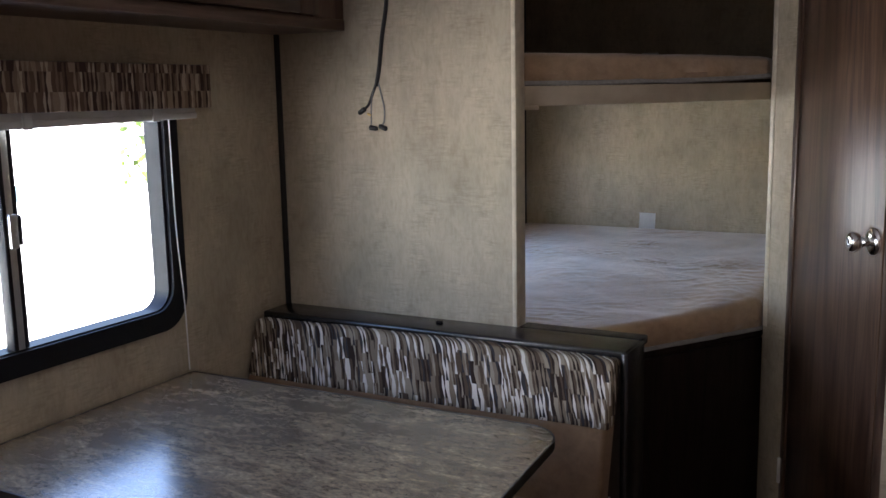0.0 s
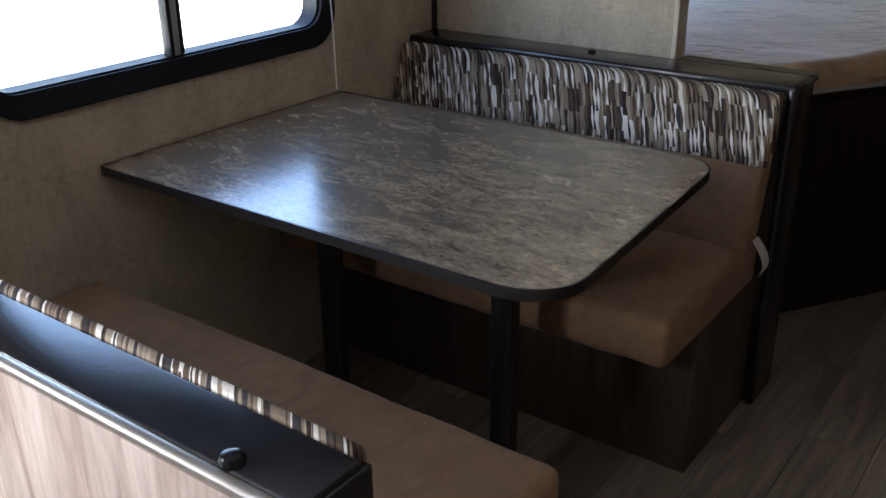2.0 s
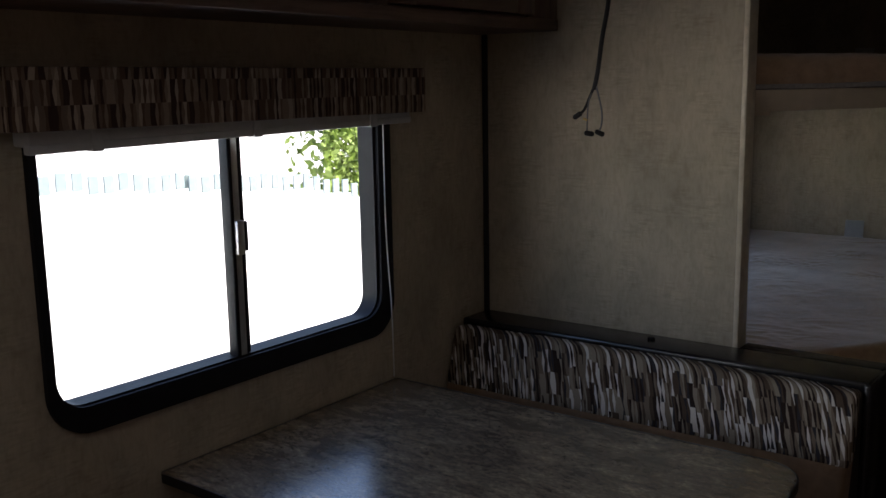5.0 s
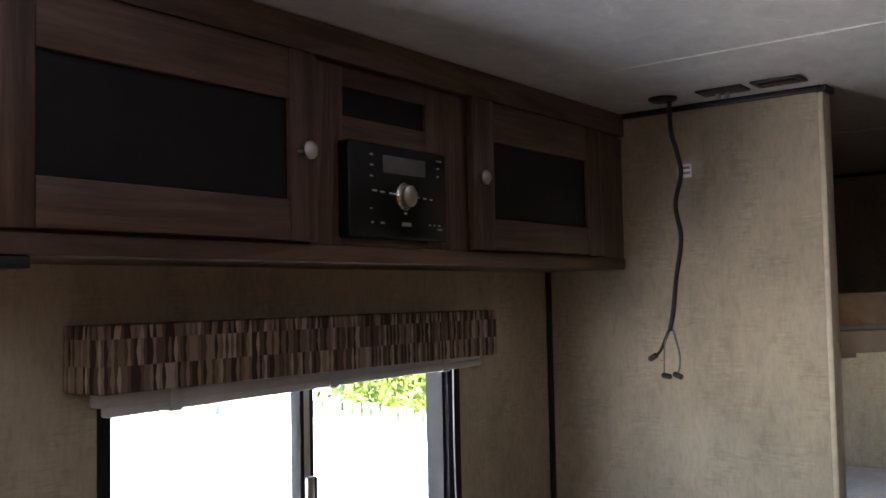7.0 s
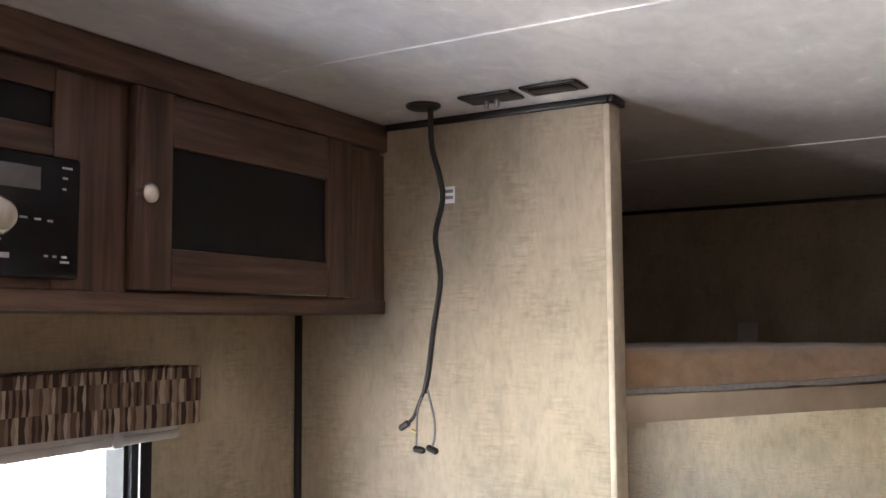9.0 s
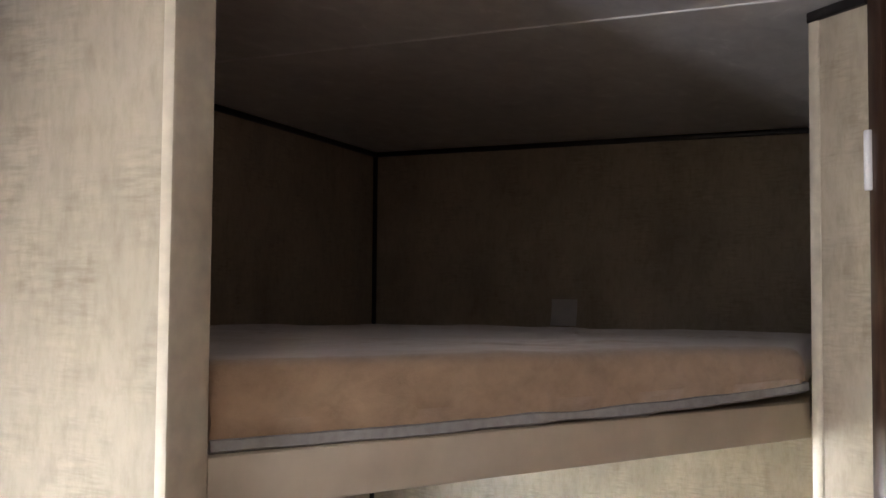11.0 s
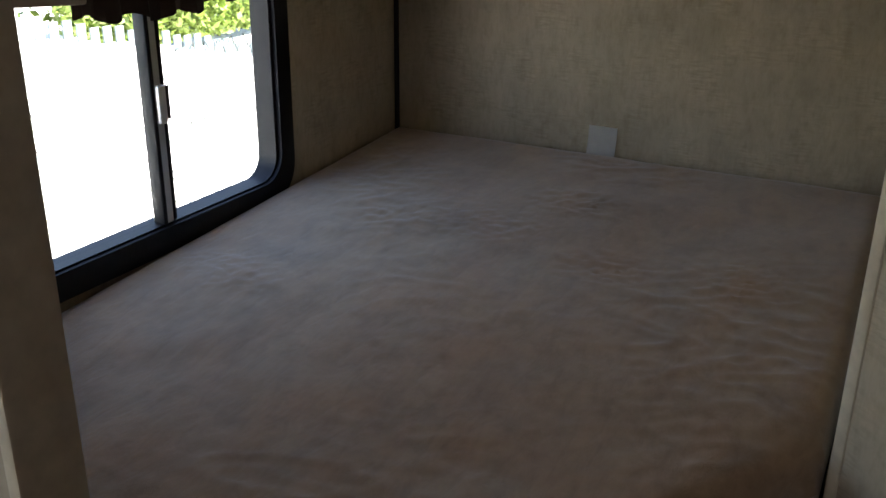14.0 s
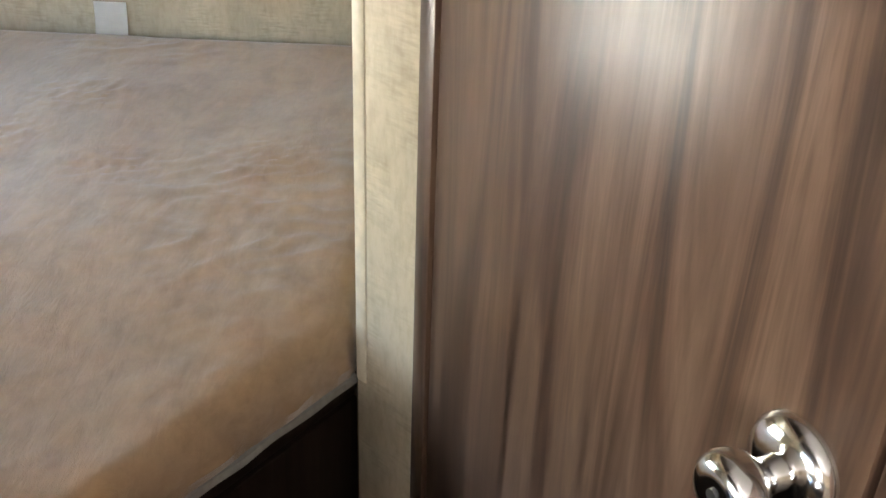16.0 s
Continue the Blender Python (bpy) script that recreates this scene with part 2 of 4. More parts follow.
M_STRIPE = striped("bar_print_fabric", 0.0048, 0.052, 0.04, [(0, (0.035, 0.022, 0.016)), (0.16, (0.10, 0.068, 0.045)), (0.34, (0.22, 0.17, 0.12)),
                   (0.54, (0.33, 0.275, 0.20)), (0.70, (0.74, 0.70, 0.62)), (0.90, (0.045, 0.042, 0.045))])
M_STRIPE_V = striped("bar_print_valance", 0.0056, 0.0405, 0.0, [(0, (0.060, 0.034, 0.026)), (0.25, (0.13, 0.082, 0.056)), (0.45, (0.20, 0.140, 0.10)),
                     (0.66, (0.29, 0.22, 0.16)), (0.86, (0.42, 0.34, 0.26))], 0.27)
M_SEAT = plush("tan_microsuede", (0.235, 0.148, 0.085), 0.10)
M_MATT = plush("tan_plush_cover", (0.41, 0.278, 0.168), 0.80)
M_UNDER = plain("grey_mattress_underside", (0.34, 0.33, 0.31), 0.9, scale=90)
M_LEATHER = leather("black_vinyl", (0.012, 0.013, 0.016), 0.21)
M_CHROME = plain("polished_metal", (0.75, 0.74, 0.72), 0.14, 1.0, vary=0.03)
M_NICKEL = plain("brushed_nickel", (0.60, 0.57, 0.53), 0.3, 1.0, vary=0.06, scale=200)
M_EDGE = plain("silver_edging", (0.50, 0.47, 0.43), 0.33, 0.8)
M_WHITE = plain("white_plastic", (0.80, 0.80, 0.78), 0.45, vary=0.04)
M_BLIND = plain("grey_white_vinyl", (0.50, 0.50, 0.49), 0.5, vary=0.06)
M_PAPER = plain("white_paper", (0.86, 0.86, 0.85), 0.8, vary=0.05)
M_GREYBAR = plain("grey_print", (0.20, 0.20, 0.20), 0.8)
M_GLASS = glass_mat("window_glass")
M_MARK = plain("pale_grey_print", (0.33, 0.33, 0.34), 0.6)
M_LCD = plain("grey_display", (0.12, 0.12, 0.13), 0.25)
M_RADIO = plain("black_radio_plastic", (0.006, 0.006, 0.008), 0.24, 0.0, 0.28)
M_ALU = plain("mill_aluminium", (0.62, 0.62, 0.62), 0.35, 0.9, vary=0.05)
M_BRASS = plain("brass_pin", (0.62, 0.45, 0.18), 0.3, 1.0)
M_CURTAIN = plush("dark_brown_curtain", (0.05, 0.032, 0.025), 0.1)
M_GROUND = plain("pale_gravel", (0.68, 0.66, 0.62), 0.9, vary=0.35, scale=14)
M_SLAT = plain("pale_green_slats", (0.72, 0.77, 0.73), 0.6)
M_TIP = plain("grey_green_slat_tip", (0.20, 0.25, 0.25), 0.6)
M_WIRE = plain("galvanised_wire", (0.22, 0.27, 0.24), 0.7, 0.0)
M_LEAF = plain("hedge_leaf", (0.17, 0.24, 0.04), 0.55, vary=0.5, scale=3)
M_BARK = plain("bark", (0.10, 0.075, 0.05), 0.9, vary=0.3)


# ---- mesh helpers ----
def box_into(bm, x0, x1, y0, y1, z0, z1, bevel=0.0, seg=2):
    """A box with rounded edges added to bm."""
    g = bmesh.ops.create_cube(bm, size=1)["verts"]
    for v in g:
        v.co = Vector((x0 + (v.co.x + 0.5) * (x1 - x0), y0 + (v.co.y + 0.5) * (y1 - y0), z0 + (v.co.z + 0.5) * (z1 - z0)))
    if bevel:
        es = list({e for v in g for e in v.link_edges})
        bmesh.ops.bevel(bm, geom=es, offset=bevel, segments=seg, profile=0.5, affect="EDGES")
    return bm


def finish(name, bm, material, parent=None, smooth=True):
    me = bpy.data.meshes.new(name)
    if parent is not None:
        bmesh.ops.translate(bm, verts=bm.verts, vec=-parent_place(parent))
    bmesh.ops.recalc_face_normals(bm, faces=bm.faces)
    bm.to_mesh(me)
    bm.free()
    me.materials.append(material)
    if smooth:
        me.polygons.foreach_set("use_smooth", [True] * len(me.polygons))
        me.set_sharp_from_angle(angle=radians(38))
    ob = new(name, me)
    if parent is not None:
        ob.parent = parent
    return ob


def parent_place(ob):
    p = Vector(ob.location)
    while ob.parent is not None:
        ob = ob.parent
        p += ob.location
    return p


def block(name, x0, x1, y0, y1, z0, z1, material, parent=None, bevel=0.002, seg=2):
    return finish(name, box_into(bmesh.new(), x0, x1, y0, y1, z0, z1, bevel, seg), material, parent)


def thing(name, place, label, category, group=""):
    ob = new(name)
    ob.empty_display_size = 0.1
    ob.location = place
    return tagged(ob, label, category, group)


def prism(poly, z0, z1, bevel=0.0, seg=2):
    bm = bmesh.new()
    lo = [bm.verts.new((x, y, z0)) for x, y in poly]
    hi = [bm.verts.new((x, y, z1)) for x, y in poly]
    bm.faces.new(hi)
    bm.faces.new(lo[::-1])
    for i in range(len(poly)):
        j = (i + 1) % len(poly)
        bm.faces.new((lo[i], lo[j], hi[j], hi[i]))
    if bevel:
        bmesh.ops.bevel(bm, geom=list(bm.edges), offset=bevel, segments=seg, profile=0.5, affect="EDGES")
    return bm


def lathe(profile, steps=32):
    """A turned shape round z from (radius, z) pairs."""
    bm = bmesh.new()
    rings = []
    for r, z in profile:
        rings.append([bm.verts.new((r * math.cos(a), r * math.sin(a), z)) for a in (2 * math.pi * i / steps for i in range(steps))])
    for a, b in zip(rings, rings[1:]):
        for i in range(steps):
            j = (i + 1) % steps
            bm.faces.new((a[i], a[j], b[j], b[i]))
    bm.faces.new(rings[0][::-1])
    bm.faces.new(rings[-1])
    return bm


def turned(name, profile, place, axis, material, parent=None, steps=32):
    bm = lathe(profile, steps)
    m = Vector(axis).to_track_quat("Z", "Y").to_matrix().to_4x4()
    bmesh.ops.transform(bm, matrix=Matrix.Translation(place) @ m, verts=bm.verts)
    return finish(name, bm, material, parent)


def tube(name, pts, radius, material, parent=None, sides=8, rounds=6):
    """A round cord through the points (Catmull-Rom)."""
    pts = [Vector(p) for p in pts]
    ext = [2 * pts[0] - pts[1], *pts, 2 * pts[-1] - pts[-2]]
    path = []
    for i in range(1, len(ext) - 2):
        p0, p1, p2, p3 = ext[i - 1:i + 3]
        for k in range(rounds):
            t = k / rounds
            path.append(0.5 * (2 * p1 + (p2 - p0) * t + (2 * p0 - 5 * p1 + 4 * p2 - p3) * t * t + (3 * p1 - p0 - 3 * p2 + p3) * t ** 3))
    path.append(pts[-1])
    bm = bmesh.new()
    rings = []
    for i, p in enumerate(path):
        d = (path[min(i + 1, len(path) - 1)] - path[max(i - 1, 0)]).normalized()
        s = d.cross(Vector((0.31, 0.9, 0.23))).normalized()
        u = d.cross(s)
        rings.append([bm.verts.new(p + radius * (s * math.cos(a) + u * math.sin(a))) for a in (2 * math.pi * k / sides for k in range(sides))])
    for a, b in zip(rings, rings[1:]):
        for i in range(sides):
            j = (i + 1) % sides
            bm.faces.new((a[i], a[j], b[j], b[i]))
    bm.faces.new(rings[0][::-1])
    bm.faces.new(rings[-1])
    return finish(name, bm, material, parent)


def rounded_rect(x0, x1, y0, y1, radii, steps=8):
    """Corner points, with a radius for each of (x0,y0), (x1,y0), (x1,y1), (x0,y1)."""
    out = []
    for (cx, cy, a0), r in zip(((x0, y0, 180), (x1, y0, 270), (x1, y1, 0), (x0, y1, 90)), radii):
        sx, sy = (1 if cx == x0 else -1), (1 if cy == y0 else -1)
        for i in range(steps + 1):
            a = radians(a0 + 90 * i / steps)
            out.append((cx + sx * r + r * math.cos(a), cy + sy * r + r * math.sin(a)))
    return out


def ring_frame(outer, inner, depth0, depth1, to3d):
    """A closed frame between two outlines of as many points, from depth0 to depth1."""
    bm = bmesh.new()
    n = len(outer)
    v = {}
    for k, loop in (("o", outer), ("i", inner)):
        for d in (depth0, depth1):
            v[k, d] = [bm.verts.new(to3d(a, b, d)) for a, b in loop]
    for i in range(n):
        j = (i + 1) % n
        for a, b in ((("o", depth0), ("o", depth1)), (("o", depth1), ("i", depth1)), (("i", depth1), ("i", depth0)), (("i", depth0), ("o", depth0))):
            bm.faces.new((v[a][i], v[a][j], v[b][j], v[b][i]))
    return bm


# ---- structure ----
def wall_with_hole(name, axis, at0, at1, a0, a1, holes, material, label):
    """A wall of thickness at0..at1 on x or y, along a0..a1, from floor to ceiling, cut through by holes (a0, a1, z0, z1)."""
    bm = bmesh.new()
    cuts = sorted(holes)
    spans, p = [], a0
    for h0, h1, z0, z1 in cuts:
        spans += [(p, h0, 0, ZC), (h0, h1, 0, z0), (h0, h1, z1, ZC)]
        p = h1
    spans.append((p, a1, 0, ZC))
    for s0, s1, z0, z1 in spans:
        if s1 - s0 < 1e-4 or z1 - z0 < 1e-4:
            continue
        if axis == "x":
            box_into(bm, at0, at1, s0, s1, z0 or -0.06, z1)
        else:
            box_into(bm, s0, s1, at0, at1, z0 or -0.06, z1)
    return tagged(finish(name, bm, material, smooth=False), label, "wall", kind="structure")


WIN1 = (0.547, 1.455, 0.868, 1.450)
WIN2 = (2.425, 3.184, 0.790, 1.330)
WIN3 = (-1.160, -0.240, 0.868, 1.450)
wall_with_hole("wall_west", "x", XW - 0.05, XW, YF, YR, [(w[0] + 0.004, w[1] - 0.015, w[2] + 0.015, w[3] - 0.015) for w in (WIN1, WIN2, WIN3)], M_WALL, "straw mottled vinyl side wall with three windows")
wall_with_hole("wall_rear", "y", YR, YR + 0.05, XW - 0.05, XE, [], M_WALL, "straw mottled vinyl rear wall behind the bunks")
wall_with_hole("wall_front", "y", YF - 0.05, YF, XW - 0.05, XE, [], M_WALL, "straw vinyl front wall")
# out of view; dark so that little light bounces onto the bunk fronts
wall_with_hole("wall_east", "x", XE, XE + 0.05, YF, YR, [], M_CABV, "unseen side wall across the aisle, dark walnut print to cut bounced light")
tagged(block("partition", XW, -0.612, YP, YB, 0, ZC, M_WALL, bevel=0), "straw vinyl partition between dinette and bunks", "wall", kind="structure")
tagged(block("trim", -0.612, -0.598, YP - 0.003, YB + 0.003, 0.80, ZC - 0.014, M_TRIM, bevel=0.004), "cream edge trim on the partition end", "trim", kind="structure")
tagged(block("wall_bunk_end", POST[0] + 0.01, POST[0] + 0.04, POST[1] + 0.02, YR, 0, ZC, M_WALL, bevel=0), "straw vinyl wall at the bunk end", "wall", kind="structure")
ceil = bmesh.new()
box_into(ceil, XW - 0.05, XE + 0.05, YF - 0.05, YR + 0.05, ZC, ZC + 0.04)
for ys in (-1.0, 0.22, 1.444, 2.6):
    box_into(ceil, XW, XE, ys - 0.006, ys + 0.006, ZC - 0.0025, ZC + 0.001, 0.001, 1)
tagged(finish("ceiling", ceil, M_CEIL), "white textured ceiling board with batten seams", "ceiling", kind="structure")

# black trims along the edges
trims = bmesh.new()
box_into(trims, XW, -0.598, YP - 0.012, YP, ZC - 0.014, ZC, 0.003)
box_into(trims, -0.598, -0.588, YP - 0.012, YB + 0.004, ZC - 0.014, ZC, 0.003)
box_into(trims, XW, XW + 0.014, YP - 0.014, YP, 0.80, 1.60, 0.004)
box_into(trims, XW, XW + 0.012, YR - 0.012, YR, 0.6, ZC, 0.004)
box_into(trims, XW, POST[0] + 0.01, YR - 0.014, YR, ZC - 0.014, ZC, 0.004)
box_into(trims, XW, XW + 0.014, YB, YR, ZC - 0.014, ZC, 0.004)
box_into(trims, POST[0], POST[0] + 0.01, YR - 0.012, YR, 0.6, ZC, 0.003)
tagged(finish("trim", trims, M_BLACK), "black corner trims along walls and ceiling", "trim", kind="structure")


# post strip beside the bathroom door, in the plan a slant
def slab(p, q, thick, z0, z1, bevel=0.002, side=1):
    """An upright slab with its face on the line p-q, its body behind it."""
    p, q = Vector(p), Vector(q)
    d = (q - p).normalized()
    nrm = Vector((-d.y, d.x)) * side
    poly = [p, q, q + nrm * thick, p + nrm * thick]
    return prism([tuple(v) for v in poly], z0, z1, bevel)


DV = (Vector(DOOR) - Vector(STRIP)).normalized()
DN = Vector((DV.y, -DV.x))
tagged(finish("wall_post", slab(POST, STRIP, 0.03, 0, ZC), M_WALL), "straw vinyl strip of wall beside the door", "wall", kind="structure")
bead = slab(Vector(POST) + Vector((-0.002, -0.002)), Vector(POST) + Vector((0.013, -0.0155)), 0.02, 0.68, ZC - 0.012, 0.004)
tagged(finish("trim", bead, M_TRIM), "cream corner bead on the bunk post", "trim", kind="structure")
tagged(finish("trim", slab(Vector(POST) + DN * 0.004, Vector(STRIP) + Vector((-0.006, -0.006)), 0.01, ZC - 0.016, ZC, 0.002), M_BLACK), "black trim on top of the post", "trim", kind="structure")
jamb_a = Vector(STRIP)
jamb_b = jamb_a + DV * 0.035
tagged(finish("door_jamb", slab(jamb_a - DN * -0.004, jamb_b - DN * -0.004, 0.04, 0, ZC, 0.003), M_DOORW), "walnut-print door jamb", "trim", kind="structure")
tagged(finish("wall_door_header", slab(jamb_b, DOOR, 0.03, 1.962, ZC), M_TRIM), "cream header over the bathroom door", "wall", kind="structure")
tagged(finish("wall_bath_jamb", slab(Vector(DOOR) + DV * 0.004, Vector(DOOR) + DV * 0.05, 0.04, 0, ZC, 0.003), M_DOORW), "walnut-print latch jamb of the bathroom door", "trim", kind="structure")
E0 = Vector(DOOR) + DV * 0.05
tagged(block("wall_bath", E0.x, XE, E0.y, E0.y + 0.03, 0, ZC, M_WALL, bevel=0), "straw vinyl bathroom wall", "wall", kind="structure")

# bathroom door with its knob and hinges
door_pos = (jamb_b.x, jamb_b.y, 0.02)
door = thing("bathroom_door", door_pos, "closed walnut-print bathroom door with a polished knob", "door")
finish("leaf", slab(jamb_b + DV * 0.003, Vector(DOOR) - DV * 0.001, 0.028, 0.02, 1.956, 0.003), M_DOORW, door)
KN = Vector((0.2175, 2.134))
kz = 1.042
n3 = Vector((DN.x, DN.y, 0))
turned("rosette", [(0.034, -0.002), (0.034, 0.003), (0.030, 0.009), (0.018, 0.014)], (KN.x, KN.y, kz), n3, M_CHROME, door)
turned("knob", [(0.012, 0.010), (0.011, 0.020), (0.013, 0.030), (0.021, 0.038), (0.0245, 0.047), (0.023, 0.056), (0.018, 0.061), (0.010, 0.0625), (0.004, 0.0615)],
       (KN.x, KN.y, kz), n3, M_CHROME, door)
turned("keyhole", [(0.004, 0.0610), (0.004, 0.0632), (0.002, 0.0634)], (KN.x, KN.y, kz), n3, M_BLACK, door, 16)
for hz in (1.753, 0.25):
    hp = jamb_b + DN * 0.006 - DV * 0.03
    turned("hinge", [(0.005, -0.04), (0.006, -0.038), (0.006, 0.038), (0.005, 0.04)], (hp.x, hp.y, hz), (0, 0, 1), M_WHITE, door, 12)


# windows
def trailer_window(name, hole, mull, label):
    """A sliding window with rounded black frame, set in the west wall."""
    y0, y1, z0, z1 = hole
    w = thing(name, (XW, (y0 + y1) / 2, z0), label, "window")
    tagged(w, kind="structure")
    o = rounded_rect(y0 - 0.012, y1 + 0.012, z0 - 0.028, z1 + 0.012, (0.085,) * 4)
    i = rounded_rect(y0 + 0.005, y1 - 0.034, z0 + 0.022, z1 - 0.034, (0.06,) * 4)
    finish("frame", ring_frame(o, i, 0.0, 0.012, lambda a, b, d: (XW + d, a, b)), M_FRAME, w)
    o2 = rounded_rect(y0 + 0.0045, y1 - 0.0155, z0 + 0.0155, z1 - 0.0155, (0.07,) * 4)
    i2 = rounded_rect(y0 + 0.009, y1 - 0.043, z0 + 0.026, z1 - 0.046, (0.05,) * 4)
    finish("inner_frame", ring_frame(o2, i2, -0.045, 0.0025, lambda a, b, d: (XW + d, a, b)), M_FRAME, w)
    bm = bmesh.new()
    box_into(bm, XW - 0.022, XW + 0.006, mull - 0.022, mull - 0.011, z0 + 0.026, z1 - 0.03, 0.003)
    box_into(bm, XW - 0.040, XW + 0.002, mull + 0.006, mull + 0.019, z0 + 0.026, z1 - 0.03, 0.004)
    finish("meeting_rail", bm, M_FRAME, w)
    block("rail_edge", XW - 0.022, XW + 0.003, mull - 0.011, mull + 0.006, z0 + 0.026, z1 - 0.03, M_ALU, w, 0.001)
    block("catch", XW + 0.001, XW + 0.010, mull + 0.007, mull + 0.020, (z0 + z1) / 2 - 0.045, (z0 + z1) / 2 + 0.018, M_FRAME, w, 0.003)
    block("latch", XW + 0.002, XW + 0.016, mull - 0.014, mull + 0.006, (z0 + z1) / 2 - 0.050, (z0 + z1) / 2 + 0.022, M_ALU, w, 0.004)
    for a, b, x in ((y0 + 0.006, mull, XW - 0.022), (mull, y1 - 0.02, XW - 0.036)):
        p = block("pane", x, x + 0.003, a, b, z0 + 0.02, z1 - 0.02, M_GLASS, w, 0)
        p.visible_shadow = False
    return w


trailer_window("window_1", WIN1, 0.985, "black-framed sliding window over the dinette table")
trailer_window("window_2", WIN2, 2.808, "black-framed sliding window beside the lower bunk")

trailer_window("window_3", WIN3, -0.70, "black-framed sliding window ahead of the dinette")

# ---- dinette ----
# table
table = thing("dinette_table", (-0.8, 1.11, 0), "stone-print laminate dinette table with black edging on two black posts", "table")
TX0, TX1, TY0, TY1, TZ = XW + 0.004, -0.268, 0.750, 1.478, 0.712
def taper(pts):
    """The table's free end runs a little out of square."""
    return [(x - 0.042 * (y - TY0) / (TY1 - TY0) * (x - TX0) / (TX1 - TX0), y) for x, y in pts]


outline = taper(rounded_rect(TX0, TX1, TY0, TY1, (0.012, 0.105, 0.085, 0.012)))
inner = taper(rounded_rect(TX0 + 0.004, TX1 - 0.004, TY0 + 0.004, TY1 - 0.004, (0.008, 0.101, 0.081, 0.008)))
finish("top", prism(inner, TZ - 0.016, TZ), M_TABLE, table)
finish("edging", ring_frame(outline, inner, TZ - 0.018, TZ + 0.0008, lambda a, b, d: (a, b, d)), M_BLACK, table)
for lx in (-0.582, -1.051):
    turned("leg", [(0.07, 0.0), (0.07, 0.006), (0.035, 0.02), (0.0285, 0.03), (0.0285, 0.672), (0.055, 0.682), (0.058, 0.695)], (lx, 1.11, 0), (0, 0, 1), M_BLACK, table)


def cushion(x0, x1, y0, y1, z0, z1, r, puff=0.012, seed=0):
    """A soft block: rounded edges, faces slightly swollen."""
    bm = bmesh.new()
    box_into(bm, x0, x1, y0, y1, z0, z1, r, 4)
    for _ in range(2):
        long = [e for e in bm.edges if e.calc_length() > 0.09]
        if long:
            bmesh.ops.subdivide_edges(bm, edges=long, cuts=3, use_grid_fill=True)
    c = Vector(((x0 + x1) / 2, (y0 + y1) / 2, (z0 + z1) / 2))
    h = Vector(((x1 - x0) / 2, (y1 - y0) / 2, (z1 - z0) / 2))
    for v in bm.verts:
        q = [(v.co[i] - c[i]) / h[i] for i in range(3)]
        k = [max(0.0, 1 - a * a) for a in q]
        w = noise.noise(v.co * 9 + Vector((seed, 0, 0))) * 0.004
        if abs(q[2]) > 0.95:
            v.co.z += math.copysign(1, q[2]) * (puff * k[0] ** 0.5 * k[1] ** 0.5 + w)
        elif abs(q[1]) > 0.95:
            v.co.y += math.copysign(1, q[1]) * (puff * 0.6 * k[0] ** 0.5 * k[2] ** 0.5 + w)
    return bm


# bench nearer the entry
b1 = thing("dinette_bench", (-0.75, 0.4, 0), "dinette bench with a tan seat and black vinyl topped walnut back", "bench", "dinette benches")
X1 = -0.168
block("back_panel", XW, X1, 0.131, 0.215, 0.0, 0.790, M_END, b1, 0.002)
block("top_cap", XW, X1, 0.140, 0.224, 0.786, 0.8075, M_LEATHER, b1, 0.006, 3)
block("end_cap", X1 - 0.008, X1 + 0.004, 0.142, 0.232, 0.0, 0.800, M_LEATHER, b1, 0.004, 3)
bm = bmesh.new()
box_into(bm, XW, X1 + 0.002, 0.126, 0.141, 0.796, 0.8085, 0.005, 3)
box_into(bm, X1 - 0.006, X1 + 0.006, 0.124, 0.139, 0.0, 0.806, 0.005, 3)
finish("edging", bm, M_EDGE, b1)
turned("button", [(0.013, 0.0), (0.013, 0.004), (0.010, 0.009), (0.004, 0.011)], (-0.262, 0.153, 0.8065), (0, 0, 1), M_RADIO, b1, 20)
block("base", XW, -0.235, 0.215, 0.640, 0.0, 0.385, M_DARKW, b1, 0.003)
finish("seat", cushion(XW + 0.004, -0.222, 0.226, 0.708, 0.385, 0.482, 0.022, 0.008, 1), M_SEAT, b1)
finish("backrest", cushion(XW + 0.004, X1 - 0.012, 0.222, 0.245, 0.49, 0.806, 0.008, 0.004, 2), M_STRIPE, b1)

# bench against the bunks
b2 = thing("dinette_bench", (-0.75, 1.6, 0), "dinette bench with tan seat, bar-print backrest and black ledge", "bench", "dinette benches")
block("back_panel", XW, -0.276, 1.795, YP - 0.004, 0.0, 0.790, M_DARKW, b2, 0.002)
# this side takes the walnut with shade put into the colour
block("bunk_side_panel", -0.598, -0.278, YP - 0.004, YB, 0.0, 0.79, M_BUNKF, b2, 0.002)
block("ledge", XW + 0.004, -0.270, 1.768, YP - 0.002, 0.786, 0.8095, M_LEATHER, b2, 0.007, 3)
block("end_cap", -0.284, -0.266, 1.765, 1.905, 0.0, 0.806, M_LEATHER, b2, 0.006, 3)
block("ledge_end", -0.597, -0.270, YP - 0.002, YB + 0.004, 0.786, 0.8090, M_LEATHER, b2, 0.006, 3)
turned("button", [(0.009, 0.0), (0.010, 0.004), (0.008, 0.008), (0.003, 0.009)], (-0.80, 1.84, 0.8085), (0, 0, 1), M_RADIO, b2, 20)
block("base", XW, -0.294, 1.410, 1.795, 0.0, 0.360, M_DARKW, b2, 0.003)
finish("seat", cushion(XW + 0.004, -0.284, 1.215, 1.715, 0.360, 0.462, 0.022, 0.008, 3), M_SEAT, b2)


